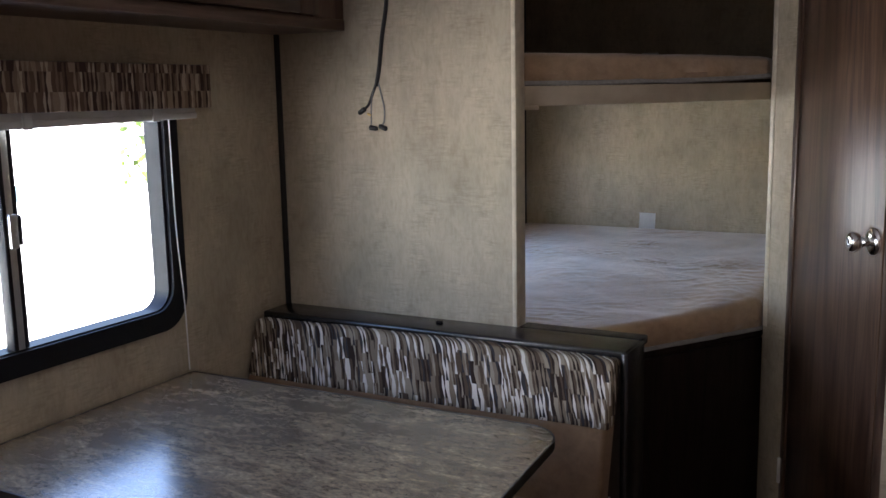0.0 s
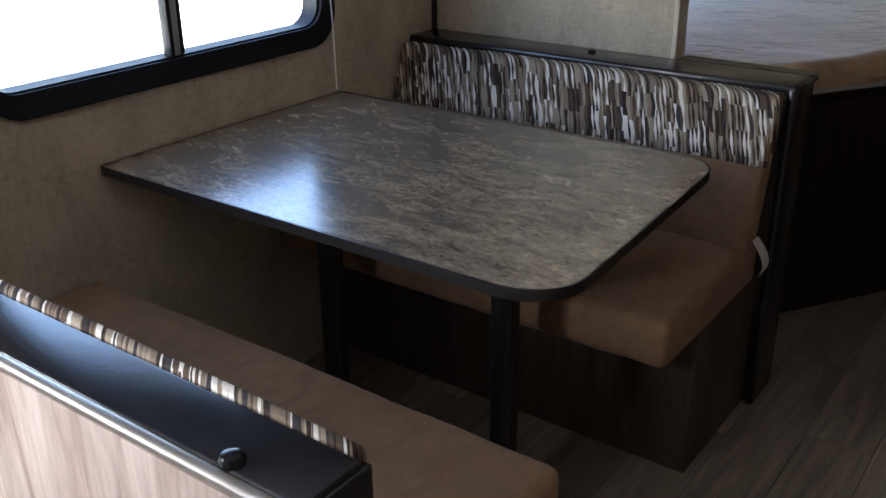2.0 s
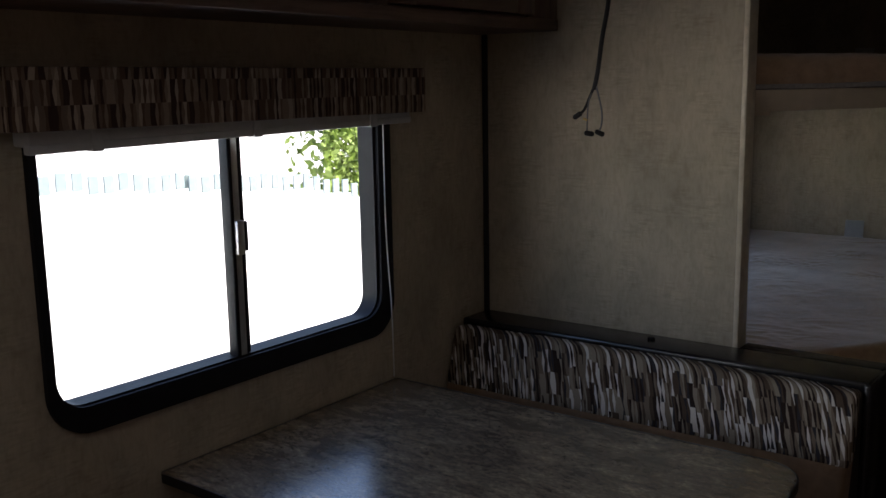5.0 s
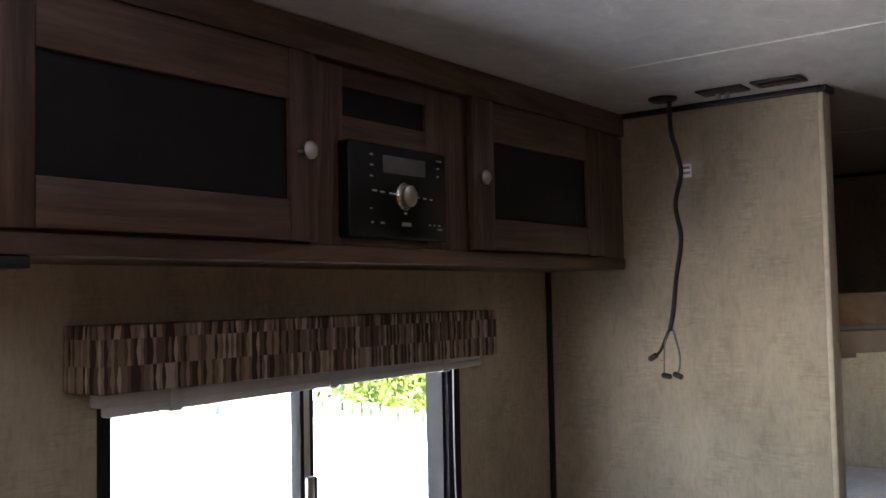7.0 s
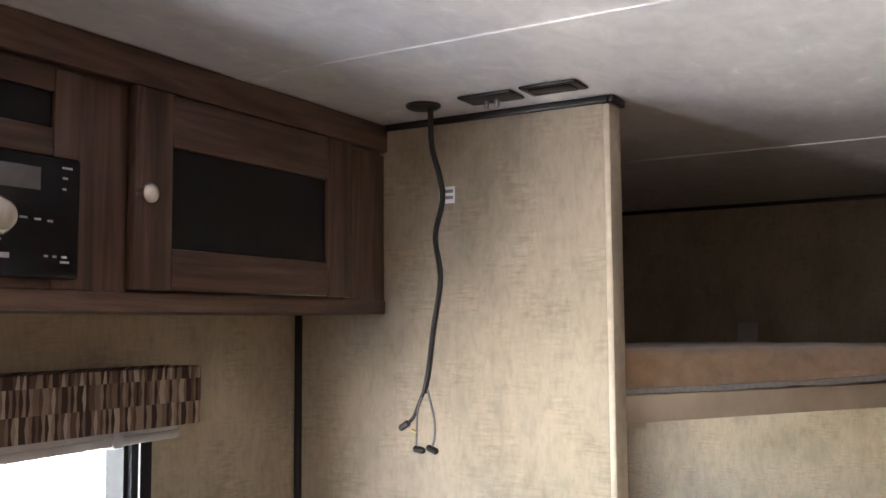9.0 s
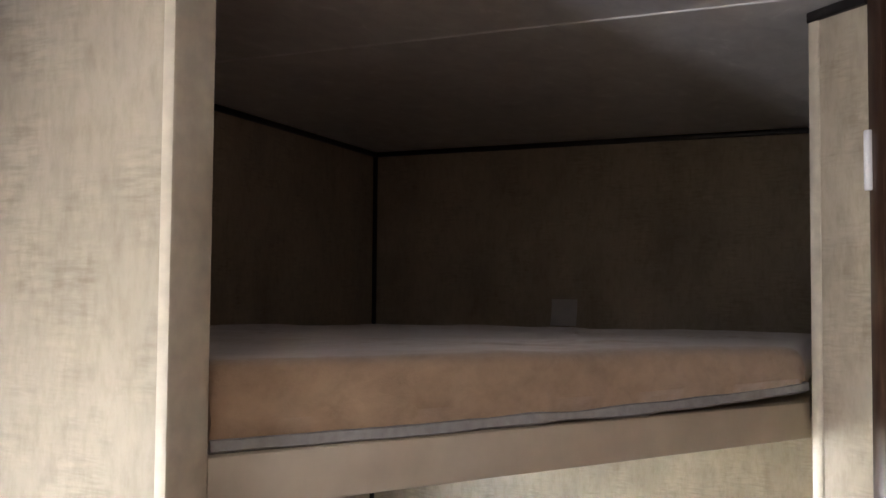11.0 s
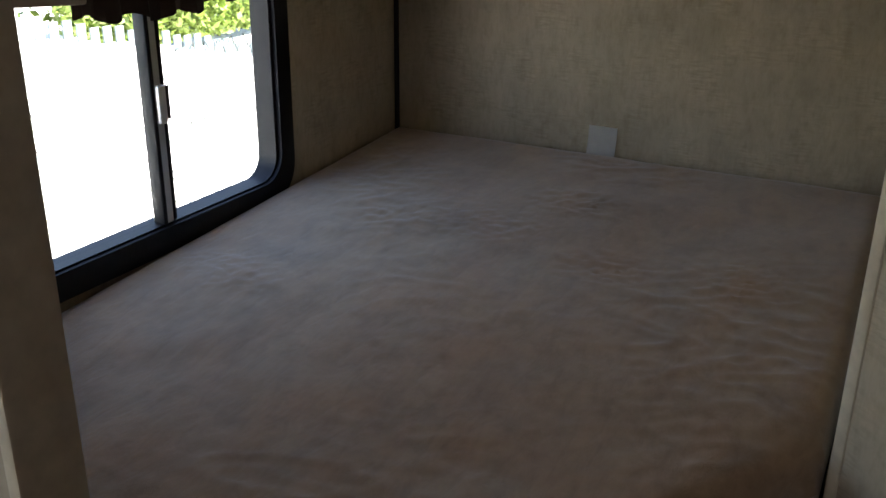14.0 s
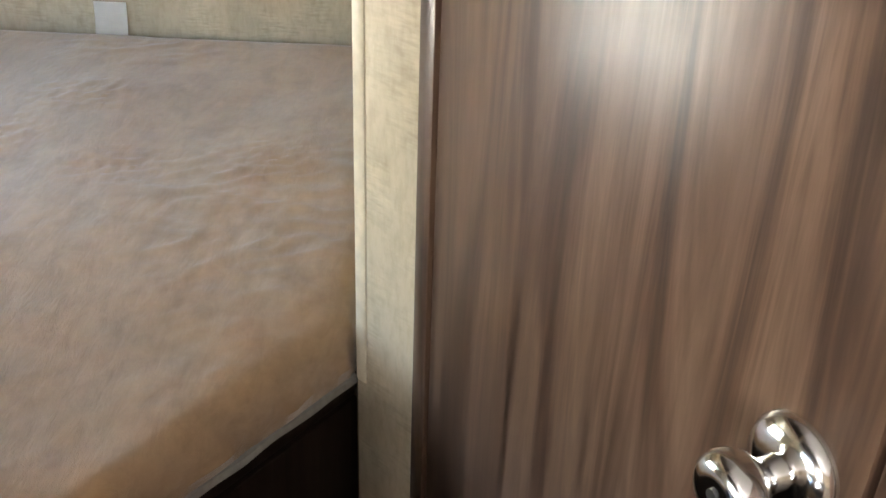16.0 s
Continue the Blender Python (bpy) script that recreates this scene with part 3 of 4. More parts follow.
def leaning_back(x0, x1, zlo, zhi, ylo, yhi, thick):
    """The sloped backrest cushion, as its lower plain or upper printed band."""
    bm = cushion(x0, x1, 0, thick, zlo, zhi, 0.012, 0.004, 5)
    for v in bm.verts:
        t = (v.co.z - zlo) / (zhi - zlo)
        v.co.y += ylo + (yhi - ylo) * t
    return bm


finish("backrest", leaning_back(XW + 0.004, -0.286, 0.640, 0.792, 1.684, 1.728, 0.060), M_STRIPE, b2)
finish("lower_backrest", leaning_back(XW + 0.004, -0.290, 0.450, 0.648, 1.632, 1.686, 0.070), M_SEAT, b2)
# cloth tag at the end of the seat
tagbm = bmesh.new()
cols = []
for i in range(9):
    t = i / 8
    x, z = -0.286 + 0.034 * math.sin(t * 2.1), 0.480 - 0.072 * t
    cols.append([tagbm.verts.new((x, y, z)) for y in (1.700 - 0.012 * t, 1.662 - 0.022 * t)])
for a, b in zip(cols, cols[1:]):
    tagbm.faces.new((a[0], a[1], b[1], b[0]))
bmesh.ops.solidify(tagbm, geom=list(tagbm.faces), thickness=0.0008)
tagged(finish("cloth_label", tagbm, M_PAPER), "white cloth care label hanging from the seat cushion", "label")

# valance with blind rail and pull cord
val = thing("valance", (XW, 0.97, 1.385), "bar-print fabric window valance over the dinette window", "valance")
bm = bmesh.new()
VY0, VY1, VZ0, VZ1 = 0.478, 1.503, 1.385, 1.487
box_into(bm, -1.262, -1.238, VY0, VY1, VZ0, VZ1, 0.004)
box_into(bm, XW, -1.262, VY0, VY0 + 0.016, VZ0, VZ1, 0.003)
box_into(bm, XW, -1.262, VY1 - 0.016, VY1, VZ0, VZ1, 0.003)
box_into(bm, XW, -1.262, VY0 + 0.016, VY1 - 0.016, VZ1 - 0.015, VZ1, 0.003)
finish("box", bm, M_STRIPE_V, val)
blind = thing("roller_blind", (XW, 0.97, 1.36), "white rolled-up blind rail under the valance", "blind")
bm = bmesh.new()
box_into(bm, XW + 0.014, -1.268, 0.512, 1.478, 1.372, 1.425, 0.005)
box_into(bm, -1.284, -1.266, 0.508, 1.480, 1.360, 1.376, 0.004)
for v in bm.verts:
    if v.co.z < 1.40:
        v.co.z -= 0.013 * (1.48 - v.co.y)
finish("rail", bm, M_BLIND, blind)
for y in (0.62, 0.98, 1.33):
    block("bracket", -1.284, -1.262, y, y + 0.022, 1.358 - 0.013 * (1.48 - y), 1.400, M_BLIND, blind, 0.002)
tube("cord", [(-1.315, 1.432, 1.38), (-1.318, 1.436, 1.1), (-1.314, 1.445, 0.9), (-1.318, 1.452, 0.725)], 0.0018, M_WHITE, blind, 6)

# overhead cabinet
cab = thing("overhead_cabinet", (-1.2, 1.06, 1.58), "walnut-print overhead cabinet with dark inset doors", "cabinet")
CX, CY0, CY1, CZ = -1.101, 0.205, YP - 0.003, 1.580
bm = bmesh.new()
box_into(bm, XW + 0.001, CX - 0.012, CY0, CY1, CZ, ZC - 0.001, 0.001, 1)
finish("body", bm, M_CAB, cab)
block("face_rail", CX - 0.012, CX + 0.002, CY0, CY1, CZ, 1.609, M_CAB, cab, 0.003)
block("face_rail", CX - 0.012, CX + 0.008, CY0, CY1, 1.922, ZC - 0.002, M_CAB, cab)
for y0, y1 in ((CY0, 0.246), (0.772, 0.854), (1.082, 1.210), (1.748, CY1)):
    block("face_stile", CX - 0.012, CX - 0.001, y0, y1, 1.609, 1.915, M_CABV, cab)
for z0, z1 in ((1.883, 1.915), (1.785, 1.832), (1.609, 1.625)):
    block("centre_rail", CX - 0.012, CX - 0.002, 0.854, 1.082, z0, z1, M_CAB, cab)
block("slot_panel", CX - 0.013, CX - 0.010, 0.854, 1.082, 1.832, 1.890, M_PANEL, cab, 0)


def cab_door(y0, y1, p0, p1, knob_y):
    d = new("cabinet_door")
    d.parent = cab
    d.location = Vector((CX, (y0 + y1) / 2, 1.62)) - cab.location
    x0, x1 = CX - 0.001, CX + 0.017
    for z0, z1 in ((1.835, 1.918), (1.613, 1.677)):
        block("door_rail", x0, x1, p0, p1, z0, z1, M_CAB, d, 0.003)
    for a, b in ((y0, p0), (p1, y1)):
        block("door_stile", x0, x1 + 0.0005, a, b, 1.612, 1.919, M_CABV, d, 0.003)
    block("inset", x0, x1 - 0.009, p0 - 0.004, p1 + 0.004, 1.670, 1.842, M_PANEL, d, 0)
    turned("handle", [(0.006, 0.0), (0.0055, 0.012), (0.0095, 0.017), (0.0145, 0.022), (0.0148, 0.026), (0.011, 0.030), (0.004, 0.0315)],
           (x1, knob_y, 1.754), (1, 0, 0), M_NICKEL, d, 24)


cab_door(0.244, 0.774, 0.295, 0.715, 0.735)
cab_door(1.208, 1.750, 1.282, 1.674, 1.216)
block("bracket", -1.20, -1.102, 0.215, 0.300, 1.563, 1.580, M_BLACK, cab, 0.004)

# radio
radio = thing("wall_radio", (CX, 0.994, 1.62), "black wall radio with grey display and chrome dial in the cabinet", "radio")
RADIO_SHIFT = -0.010
RX = CX + 0.026
block("body", CX - 0.012, RX, 0.850, 1.117, 1.622, 1.788, M_RADIO, radio, 0.006, 3)
block("display", RX - 0.001, RX + 0.0012, 0.934, 1.052, 1.738, 1.769, M_LCD, radio, 0.001)
turned("dial_ring", [(0.025, 0.0), (0.025, 0.004), (0.022, 0.007)], (RX, 0.990, 1.699), (1, 0, 0), M_CHROME, radio)
turned("dial", [(0.019, 0.005), (0.019, 0.016), (0.016, 0.018), (0.001, 0.0182)], (RX, 0.990, 1.699), (1, 0, 0), M_NICKEL, radio)
marks = bmesh.new()
for y, z, w in ((0.900, 1.765, 0.008), (0.900, 1.747, 0.009), (0.900, 1.728, 0.008), (0.905, 1.703, 0.012), (0.926, 1.702, 0.012), (0.950, 1.701, 0.014), (1.022, 1.699, 0.012),
                (1.044, 1.698, 0.010), (1.064, 1.697, 0.008), (1.085, 1.771, 0.016), (1.086, 1.757, 0.008), (1.086, 1.742, 0.006), (0.900, 1.672, 0.004), (0.902, 1.648, 0.005),
                (0.926, 1.648, 0.010), (0.990, 1.668, 0.007), (1.060, 1.650, 0.006), (1.073, 1.650, 0.006), (1.087, 1.650, 0.008), (1.085, 1.643, 0.014), (0.983, 1.646, 0.026)):
    box_into(marks, RX - 0.0005, RX + 0.0006, y, y + w, z, z + (0.003 if w < 0.02 else 0.007))
tagged(finish("button_print", marks, M_MARK, radio), kind="stuff")
radio.location.y += RADIO_SHIFT

# hanging cable with its ceiling plate
cable = thing("hanging_cable", (-0.93, 1.77, ZC), "black television cable hanging from a ceiling plate", "cable")
turned("plate", [(0.034, 0.0), (0.034, 0.004), (0.028, 0.008), (0.01, 0.009)], (-0.930, 1.770, ZC - 0.0005), (0, 0, -1), M_BLACK, cable)
WY = 1.772
tube("cord", [(-0.915, WY, 1.975), (-0.915, WY + 0.004, 1.90), (-0.904, WY + 0.012, 1.845), (-0.899, WY + 0.016, 1.795), (-0.913, WY + 0.012, 1.725), (-0.901, WY + 0.010, 1.645), (-0.915, WY + 0.006, 1.55),
              (-0.922, WY, 1.475), (-0.932, WY, 1.43)], 0.0055, M_BLACK, cable, 8)
tube("cord", [(-0.930, WY, 1.44), (-0.942, WY, 1.415), (-0.956, WY, 1.385), (-0.964, WY - 0.004, 1.374)], 0.0035, M_BLACK, cable, 8)
tube("thin_cord", [(-0.928, WY, 1.445), (-0.918, WY, 1.41), (-0.910, WY, 1.375), (-0.911, WY, 1.345), (-0.918, WY, 1.328)], 0.0022, M_GREYBAR, cable, 6)
tube("thin_cord", [(-0.934, WY, 1.432), (-0.944, WY - 0.004, 1.40), (-0.947, WY - 0.004, 1.365), (-0.948, WY - 0.004, 1.328)], 0.0018, M_GREYBAR, cable, 6)
for p, a in (((-0.964, WY - 0.004, 1.374), (-0.8, 0, -0.5)), ((-0.954, WY - 0.004, 1.326), (1, 0, -0.15)), ((-0.904, WY, 1.321), (-0.9, 0, 0.35))):
    turned("plug", [(0.0035, 0.0), (0.0065, 0.003), (0.0065, 0.020), (0.0045, 0.024)], p, a, M_BLACK, cable, 12)
turned("pin", [(0.003, 0.0), (0.003, 0.012)], (-0.958, WY - 0.004, 1.360), (0.9, 0, -0.3), M_BRASS, cable, 10)
ctag = thing("cable_label", (-0.885, 1.80, 1.80), "white printed paper label on the cable", "label")
block("paper", -0.908, -0.874, WY + 0.018, WY + 0.0195, 1.788, 1.820, M_PAPER, ctag, 0)
bm = bmesh.new()
for z in (1.808, 1.796):
    box_into(bm, -0.905, -0.877, WY + 0.0172, WY + 0.0182, z, z + 0.006)
finish("print", bm, M_GREYBAR, ctag)

# ceiling outlet plates
for i, (x0, y0) in enumerate(((-0.842, 1.745), (-0.713, 1.738))):
    v = thing("ceiling_outlet", (x0 + 0.055, y0 + 0.032, ZC), "black outlet plate on the ceiling", "outlet", "ceiling outlets")
    block("plate", x0, x0 + 0.109, y0, y0 + 0.066, ZC - 0.006, ZC - 0.0005, M_BLACK, v, 0.003)
    if i == 0:
        for dx in (0.040, 0.062):
            turned("socket", [(0.007, 0), (0.007, 0.004), (0.0045, 0.005), (0.0045, 0.013)], (x0 + dx, y0 + 0.045, ZC - 0.006), (0, 0, -1), M_NICKEL, v, 14)
    else:
        block("blank", x0 + 0.014, x0 + 0.095, y0 + 0.012, y0 + 0.054, ZC - 0.008, ZC - 0.006, M_RADIO, v, 0.002)

# ---- bunks ----
FRONT_A, FRONT_B = Vector((-0.602, 1.952)), Vector((-0.116, 2.690))


def lift(p, wavy, seed):
    """How far the lower edge of a mattress stands off its board: most at the narrow end."""
    t = min(1.0, max(0.0, (p[1] - 1.95) / 0.74))
    return wavy * (0.12 + 0.12 * noise.noise(Vector((p[0] * 9, p[1] * 9, seed + 2))) + 0.9 * t ** 4)


def bunk_poly(inset=0.0):
    d = (FRONT_B - FRONT_A).normalized()
    nin = Vector((-d.y, d.x)) * inset
    a, b = FRONT_A + nin, FRONT_B + nin
    return [(XW + inset, 1.952 + inset), (a.x, 1.952 + inset), (b.x - inset * 0.2, b.y), (b.x - inset * 0.2, YR - inset), (XW + inset, YR - inset)]


CRINKLES = ((-0.55, 3.07, 0.13), (-0.84, 3.16, 0.16), (-0.70, 3.33, 0.14), (-0.30, 3.10, 0.14), (-1.16, 2.76, 0.14), (-1.02, 3.10, 0.10))


def mattress(zlo, zhi, wavy, tilt, seed, inset, parent):
    """Soft slab with the slanting front of the bunk; its lower edge waves where it overhangs."""
    poly = [Vector(p) for p in bunk_poly(inset)]
    edges = [(poly[i], poly[(i + 1) % 5]) for i in range(5)]

    def depth(p):
        m = 9.0
        for a, b in edges:
            d = (b - a).normalized()
            m = min(m, d.x * (p.y - a.y) - d.y * (p.x - a.x))
        return max(m, 0.0)

    r, nu, nv = 0.030, 150, 210
    near = [0, 0.003, 0.008, 0.015, 0.025, 0.036]

    def spread(n, length):
        s = [k / length for k in near]
        core = [s[-1] + (1 - 2 * s[-1]) * i / n for i in range(1, n)]
        return s + core + [1 - k for k in reversed(s)]

    x0, y0, y1 = poly[0].x, poly[0].y, poly[4].y

    def right(y):
        a, b = poly[1], poly[2]
        return a.x + (b.x - a.x) * min(1.0, (y - a.y) / (b.y - a.y))

    us, vs = spread(nu, 1.0), spread(nv, y1 - y0)
    bm = bmesh.new()
    grid, low = [], []
    for v in vs:
        y = y0 + v * (y1 - y0)
        row, row2 = [], []
        for u in us:
            p = Vector((x0 + u * (right(y) - x0), y))
            dd = depth(p)
            k = min(dd, r)
            z = zhi - r + math.sqrt(max(0.0, r * r - (r - k) ** 2))
            q = Vector((p.x, p.y, seed))
            w = noise.noise(q * 3.1) * 0.008 + noise.noise(q * 9) * 0.003
            cr = 1 - abs(noise.noise(Vector((p.x * 6 + p.y * 3, p.y * 9 - p.x * 4, seed)))) * 6
            cr2 = 1 - abs(noise.noise(Vector((p.x * 15 - p.y * 6, p.y * 22, seed + 4)))) * 4
            patch = max(0.0, noise.noise(Vector((p.x * 2.2, p.y * 2.2, seed + 9))) + 0.1)
            w += patch * (0.004 * max(0.0, cr) + 0.004 * max(0.0, cr2))
            for cx, cy, cr0 in CRINKLES:
                k2 = max(0.0, 1 - ((p.x - cx) ** 2 + ((p.y - cy) * 1.6) ** 2) / cr0 ** 2)
                if k2:
                    w += 0.0042 * k2 * max(0.0, 1 - 4 * abs(noise.noise(Vector((p.x * 44 + p.y * 24, p.y * 58 - p.x * 14, seed + 7)))))
            z += w * min(1.0, dd / 0.06) + tilt * max(0.0, p.y - 2.45)
            row.append(bm.verts.new((p.x, p.y, z)))
            row2.append(bm.verts.new((p.x, p.y, zlo + lift(p, wavy, seed))))
        grid.append(row)
        low.append(row2)
    R, C = len(vs), len(us)
    for i in range(R - 1):
        for j in range(C - 1):
            bm.faces.new((grid[i][j], grid[i][j + 1], grid[i + 1][j + 1], grid[i + 1][j]))
            bm.faces.new((low[i][j], low[i + 1][j], low[i + 1][j + 1], low[i][j + 1]))
    rim = [(0, j) for j in range(C)] + [(i, C - 1) for i in range(1, R)] + [(R - 1, j) for j in range(C - 2, -1, -1)] + [(i, 0) for i in range(R - 2, 0, -1)]
    mid = []
    nrm_front = Vector((FRONT_B.y - FRONT_A.y, FRONT_A.x - FRONT_B.x, 0)).normalized()
    for i, j in rim:
        a, b = grid[i][j].co, low[i][j].co
        c = (a + b) / 2
        if j == C - 1 and c.y < FRONT_B.y - 0.01:
            c += nrm_front * (0.008 + 0.011 * noise.noise(Vector((c.x * 14, c.y * 14, seed))) + 0.004 * noise.noise(Vector((c.x * 40, c.y * 40, seed))))
        mid.append(bm.verts.new(c))
    for k in range(len(rim)):
        m = (k + 1) % len(rim)
        (i, j), (a, b) = rim[k], rim[m]
        bm.faces.new((grid[i][j], mid[k], mid[m], grid[a][b]))
        bm.faces.new((mid[k], low[i][j], low[a][b], mid[m]))
    ob = finish("cover", bm, M_MATT, parent)
    # underside cloth that shows as a welt along the front
    pts = []
    for i in range(15):
        t = i / 14
        p = Vector(poly[1]) + (Vector(poly[2]) - Vector(poly[1])) * t + Vector((nrm_front.x, nrm_front.y)) * 0.001
        pts.append((p.x, p.y, zlo + lift(p, wavy, seed) + 0.001))
    bm = bmesh.new()
    rings = []
    for i in range(81):
        t = i / 80
        k = min(13, int(t * 14))
        q = Vector(pts[k]).lerp(Vector(pts[k + 1]), t * 14 - k)
        h0 = 0.008 + 0.003 * noise.noise(Vector((t * 9, seed, 0)))
        o = 0.002 + 0.003 * noise.noise(Vector((t * 15, seed, 3)))
        rings.append([bm.verts.new((q.x + nrm_front.x * (o + a), q.y + nrm_front.y * (o + a), q.z + c)) for a, c in ((-0.006, h0), (0.003, h0 * 0.7), (0.004, -h0 * 0.5), (-0.002, -h0), (-0.008, -h0 * 0.6))])
    for a, b in zip(rings, rings[1:]):
        for i in range(5):
            bm.faces.new((a[i], a[(i + 1) % 5], b[(i + 1) % 5], b[i]))
    bm.faces.new(rings[0][::-1])
    bm.faces.new(rings[-1])
    finish("welt", bm, M_UNDER, parent)
    return ob


low_bed = thing("bunk_mattress", (-0.9, 3.0, 0.69), "tan plush mattress on the lower bunk, creased", "mattress", "bunk mattresses")
mattress(0.668, 0.748, 0.0, 0.062, 1.0, 0.004, low_bed)
up_bed = thing("bunk_mattress", (-0.9, 3.0, 1.44), "tan plush mattress on the upper bunk", "mattress", "bunk mattresses")
mattress(1.4265, 1.506, 0.016, -0.018, 6.0, 0.008, up_bed)

lower = thing("lower_bunk", (-0.9, 3.0, 0), "lower bunk platform with a dark walnut slanted front", "bunk")
# platform and front in the shade-darkened walnut
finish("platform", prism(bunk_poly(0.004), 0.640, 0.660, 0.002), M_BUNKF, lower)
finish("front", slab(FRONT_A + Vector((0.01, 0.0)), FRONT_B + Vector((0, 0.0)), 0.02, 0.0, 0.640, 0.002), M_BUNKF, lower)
upper = thing("upper_bunk", (-0.9, 3.0, 1.38), "upper bunk platform with a cream painted front rail", "bunk")
finish("platform", prism(bunk_poly(0.004), 1.386, 1.4215, 0.002), M_RAIL, upper)
finish("front_rail", slab(FRONT_A + Vector((0.004, -0.006)), FRONT_B + Vector((0.0, -0.004)), 0.022, 1.3715, 1.4225, 0.003), M_RAIL, upper)

d_rail = (FRONT_B - FRONT_A).normalized()
finish("rail_cleat", slab(FRONT_A + Vector((0.004, -0.008)), FRONT_A + Vector((0.004, -0.008)) + d_rail * 0.045, 0.022, 1.362, 1.3735, 0.002), M_RAIL, upper)

# paper notices on the rear wall
for z0, z1 in ((0.800, 0.886), (1.490, 1.560)):
    note = bmesh.new()
    rows = []
    for i in range(7):
        t = i / 6
        rows.append([note.verts.new((x, YR - 0.004 - 0.016 * (1 - t) ** 2, z0 + (z1 - z0) * t)) for x in (-0.796, -0.726)])
    for a, b in zip(rows, rows[1:]):
        note.faces.new((a[0], a[1], b[1], b[0]))
    bmesh.ops.solidify(note, geom=list(note.faces), thickness=0.0008)
    tagged(finish("paper_notice", note, M_PAPER), "blank white paper card fixed to the rear wall", "paper", "paper cards on the wall")

# gathered dark curtain at the head of the bunk window
cur = bmesh.new()
rows = []
for i in range(61):
    t = i / 60
    y = 2.60 + 0.66 * t
    sag = 1.205 + 0.055 * abs(t - 0.33) + 0.008 * math.sin(t * 40)
    fold = 0.010 * math.sin(t * 62) + 0.004 * math.sin(t * 140)
    rows.append([cur.verts.new((XW + 0.042 + fold * k, y, sag + (1.345 - sag) * (1 - k))) for k in (0.2, 0.5, 0.8, 1.0)])
for a, b in zip(rows, rows[1:]):
    for i in range(3):
        cur.faces.new((a[i], b[i], b[i + 1], a[i + 1]))
bmesh.ops.solidify(cur, geom=list(cur.faces), thickness=0.004)
tagged(finish("curtain", cur, M_CURTAIN), "dark brown gathered curtain at the bunk window head", "curtain")

# ---- outside ----
bm = bmesh.new()
bmesh.ops.create_grid(bm, x_segments=2, y_segments=2, size=300)
bmesh.ops.translate(bm, verts=bm.verts, vec=(0, 0, -0.75))
tagged(finish("ground", bm, M_GROUND), "pale sunlit gravel ground outside", "ground", kind="structure")
fence = thing("slatted_fence", (-4.4, 4, -0.75), "pale green slatted chain-link fence", "fence")


def fence_top(y):
    """The fence steps down with the slope of the yard."""
    return 0.865 - 0.085 * (y - 4.2) if y < 4.2 else max(0.30, 0.865 - 0.20 * (y - 4.2))


low_slats, tips = bmesh.new(), bmesh.new()
for i in range(190):
    y = -5 + i * 0.095
    top = min(1.4, fence_top(y)) + 0.012 * math.sin(i * 1.7)
    box_into(low_slats, -4.42, -4.41, y, y + 0.0925, -0.70, top - 0.10, 0)
    box_into(tips, -4.42, -4.408, y + 0.006, y + 0.066, top - 0.098, top, 0)
tagged(finish("slats", low_slats, M_SLAT, fence, smooth=False), kind="stuff")
tagged(finish("slat_tips", tips, M_TIP, fence, smooth=False), kind="stuff")
bm = bmesh.new()
for s in (-1, 1):
    for i in range(46):
        y = 5.4 + i * 0.13
        a, b = Vector((-4.385 + 0.01 * s, y, -0.70)), Vector((-4.385 + 0.01 * s, y + s * 0.7, 0.40))
        e = Vector((0, 0.005, 0))
        vs = [bm.verts.new(p) for p in (a - e, a + e, b + e, b - e)]
        bm.faces.new(vs)
bmesh.ops.solidify(bm, geom=list(bm.faces), thickness=0.006)
tagged(finish("mesh", bm, M_WIRE, fence, smooth=False), kind="stuff")
for i in range(7):
    y = -4.5 + i * 2.6
    turned("post", [(0.03, 0), (0.03, fence_top(y) + 0.72), (0.015, fence_top(y) + 0.75)], (-4.46, y, -0.75), (0, 0, 1), M_WIRE, fence, 12)


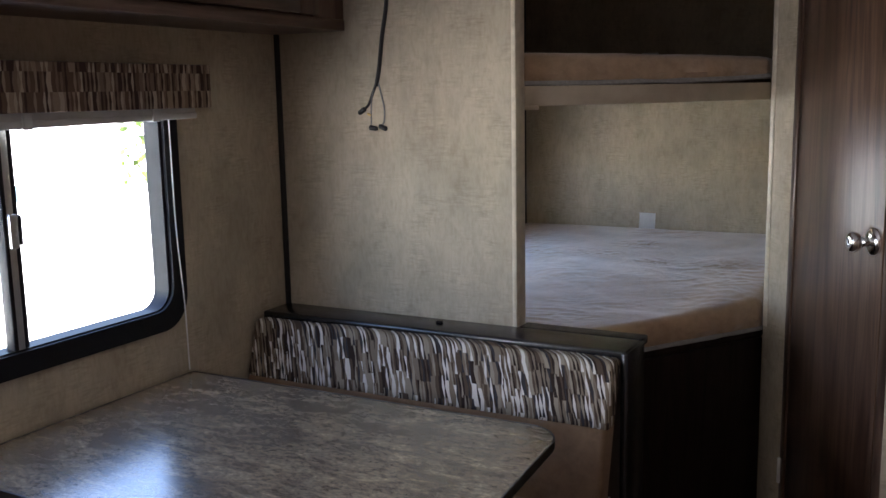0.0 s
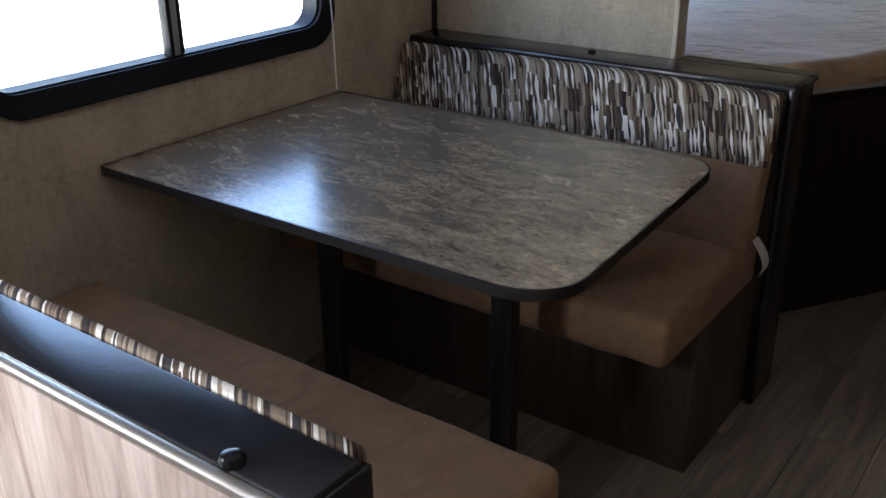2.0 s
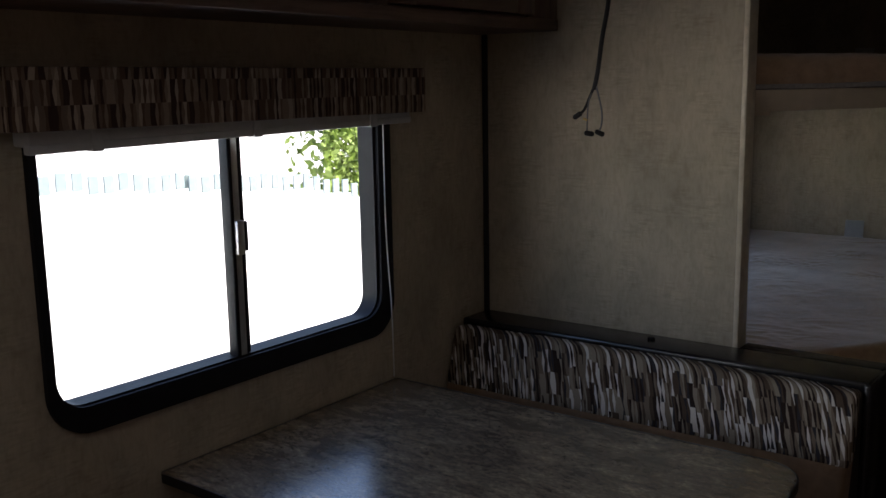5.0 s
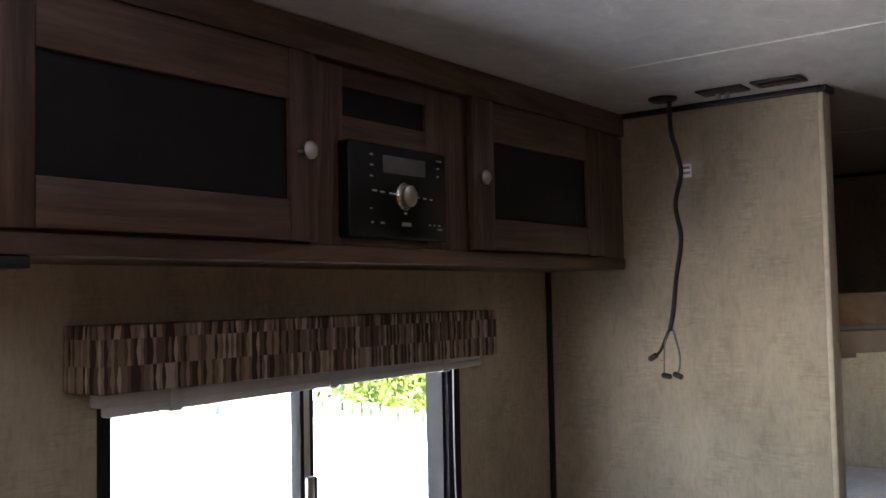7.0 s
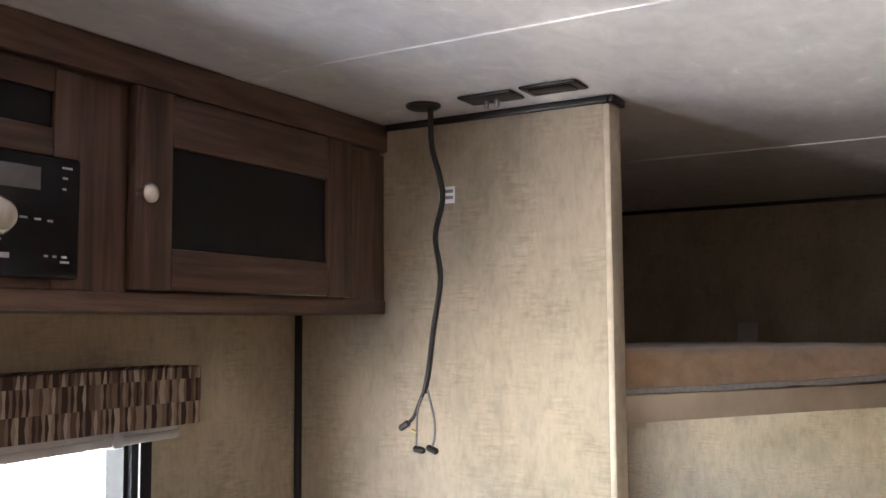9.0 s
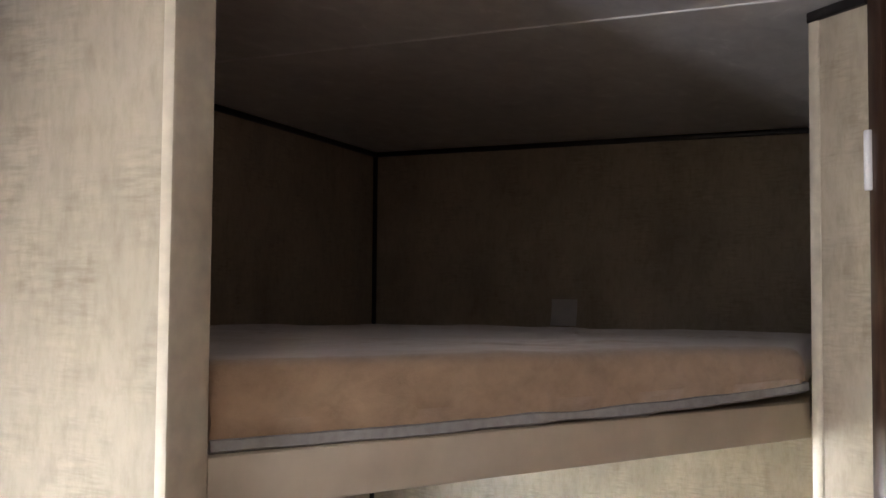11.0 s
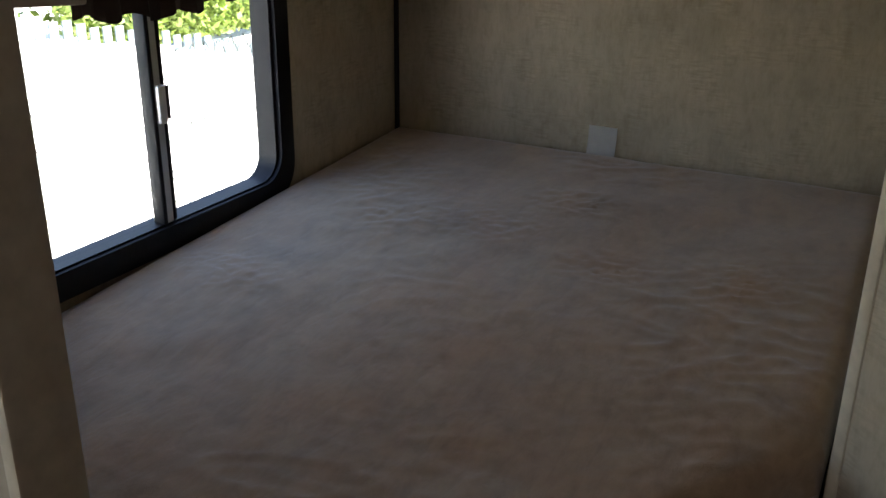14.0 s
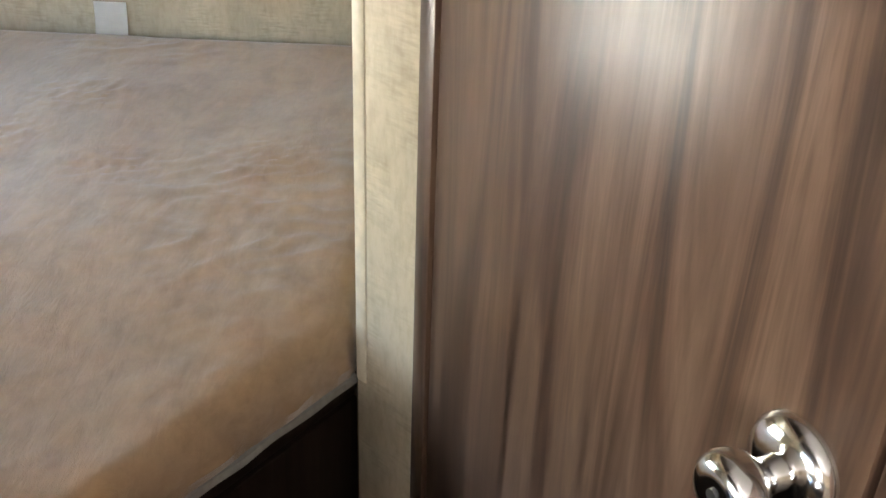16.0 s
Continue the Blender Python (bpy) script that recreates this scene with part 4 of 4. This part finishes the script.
def hedge(place, depth, length, h, count, seed):
    """A clipped hedge: stems and a dense uneven box of small leaves."""
    rnd = random.Random(seed)
    s = thing("hedge", place, "bright sunlit clipped green hedge behind the fence", "hedge")
    P = Vector(place)
    for k in range(9):
        f = P + Vector((0, length * (k + 0.5) / 9, 0))
        tube("stem", [f, f + Vector((0.1, 0.1, h * 0.4)), f + Vector((-0.1, 0.2, h * 0.8))], 0.03, M_BARK, s, 6, 3)
    bm = bmesh.new()
    for _ in range(count):
        y = rnd.uniform(0, length)
        x, z = rnd.uniform(-depth / 2, depth / 2), rnd.uniform(0.05, 1.0) * h
        if rnd.random() < 0.6:
            x = depth / 2 * rnd.uniform(0.8, 1.0)
        elif rnd.random() < 0.5:
            z = h * rnd.uniform(0.94, 1.0)
        lump = 0.12 * noise.noise(Vector((y * 1.3, z * 1.5, seed)))
        c = P + Vector((x + lump, y, z * (1 + lump * 0.6)))
        u = Vector((rnd.gauss(0, 1), rnd.gauss(0, 1), rnd.gauss(0, 1))).normalized()
        w = u.cross(Vector((rnd.gauss(0, 1), rnd.gauss(0, 1), rnd.gauss(0, 1)))).normalized()
        q = rnd.uniform(0.05, 0.10)
        bm.faces.new([bm.verts.new(p) for p in (c - u * q, c + w * q * 0.5, c + u * q, c - w * q * 0.5)])
    tagged(finish("leaves", bm, M_LEAF, s, smooth=False), kind="stuff")


hedge((-9.3, 9.1, -0.75), 0.8, 8.0, 2.6, 30000, 3)

# ---- floor planks ----
tagged(block("floor", XW, XE, YF, YR, -0.06, -0.004, M_DARKW, bevel=0), "grey-brown wood-look vinyl plank floor", "floor", kind="structure")
floor_ob = bpy.data.objects["floor"]
M_PLANK = woodgrain("grey_oak_plank", (0.18, 0.15, 0.12), (0.28, 0.235, 0.19), (0.37, 0.32, 0.26), (1, 0.08, 1), 0.45, True, 5.0)
_n, _l = M_PLANK.node_tree.nodes, M_PLANK.node_tree.links
_b = _n["Principled BSDF"]
_old = _b.inputs["Base Color"].links[0].from_socket
_oi = _n.new("ShaderNodeObjectInfo")
_l.new(mix(_n, _l, 0.8, _old, ramp(_n, _l, _oi.outputs["Random"], [(0.0, (0.6, 0.58, 0.56)), (0.6, (0.9, 0.9, 0.9)), (1.0, (1.35, 1.33, 1.28))]), "MULTIPLY"), _b.inputs["Base Color"])
PW, PL = 0.152, 0.914
pb = box_into(bmesh.new(), 0.0006, PW - 0.0006, 0.0006, PL - 0.0006, -0.004, 0.0, 0.0012, 1)
pme = bpy.data.meshes.new("plank")
pb.to_mesh(pme)
pb.free()
pme.materials.append(M_PLANK)
row = 0
x = XW
while x < XE - 0.02:
    y = YF - (row * 0.37) % (PL - 0.06)
    while y < YR - 0.02:
        p = new("plank", pme)
        p.parent = floor_ob
        a, b = max(y, YF), min(y + PL, YR)
        p.location = (x, a, 0.0)
        p.scale = (min(PW, XE - x) / PW, (b - a) / PL, 1)
        y += PL
    x += PW
    row += 1
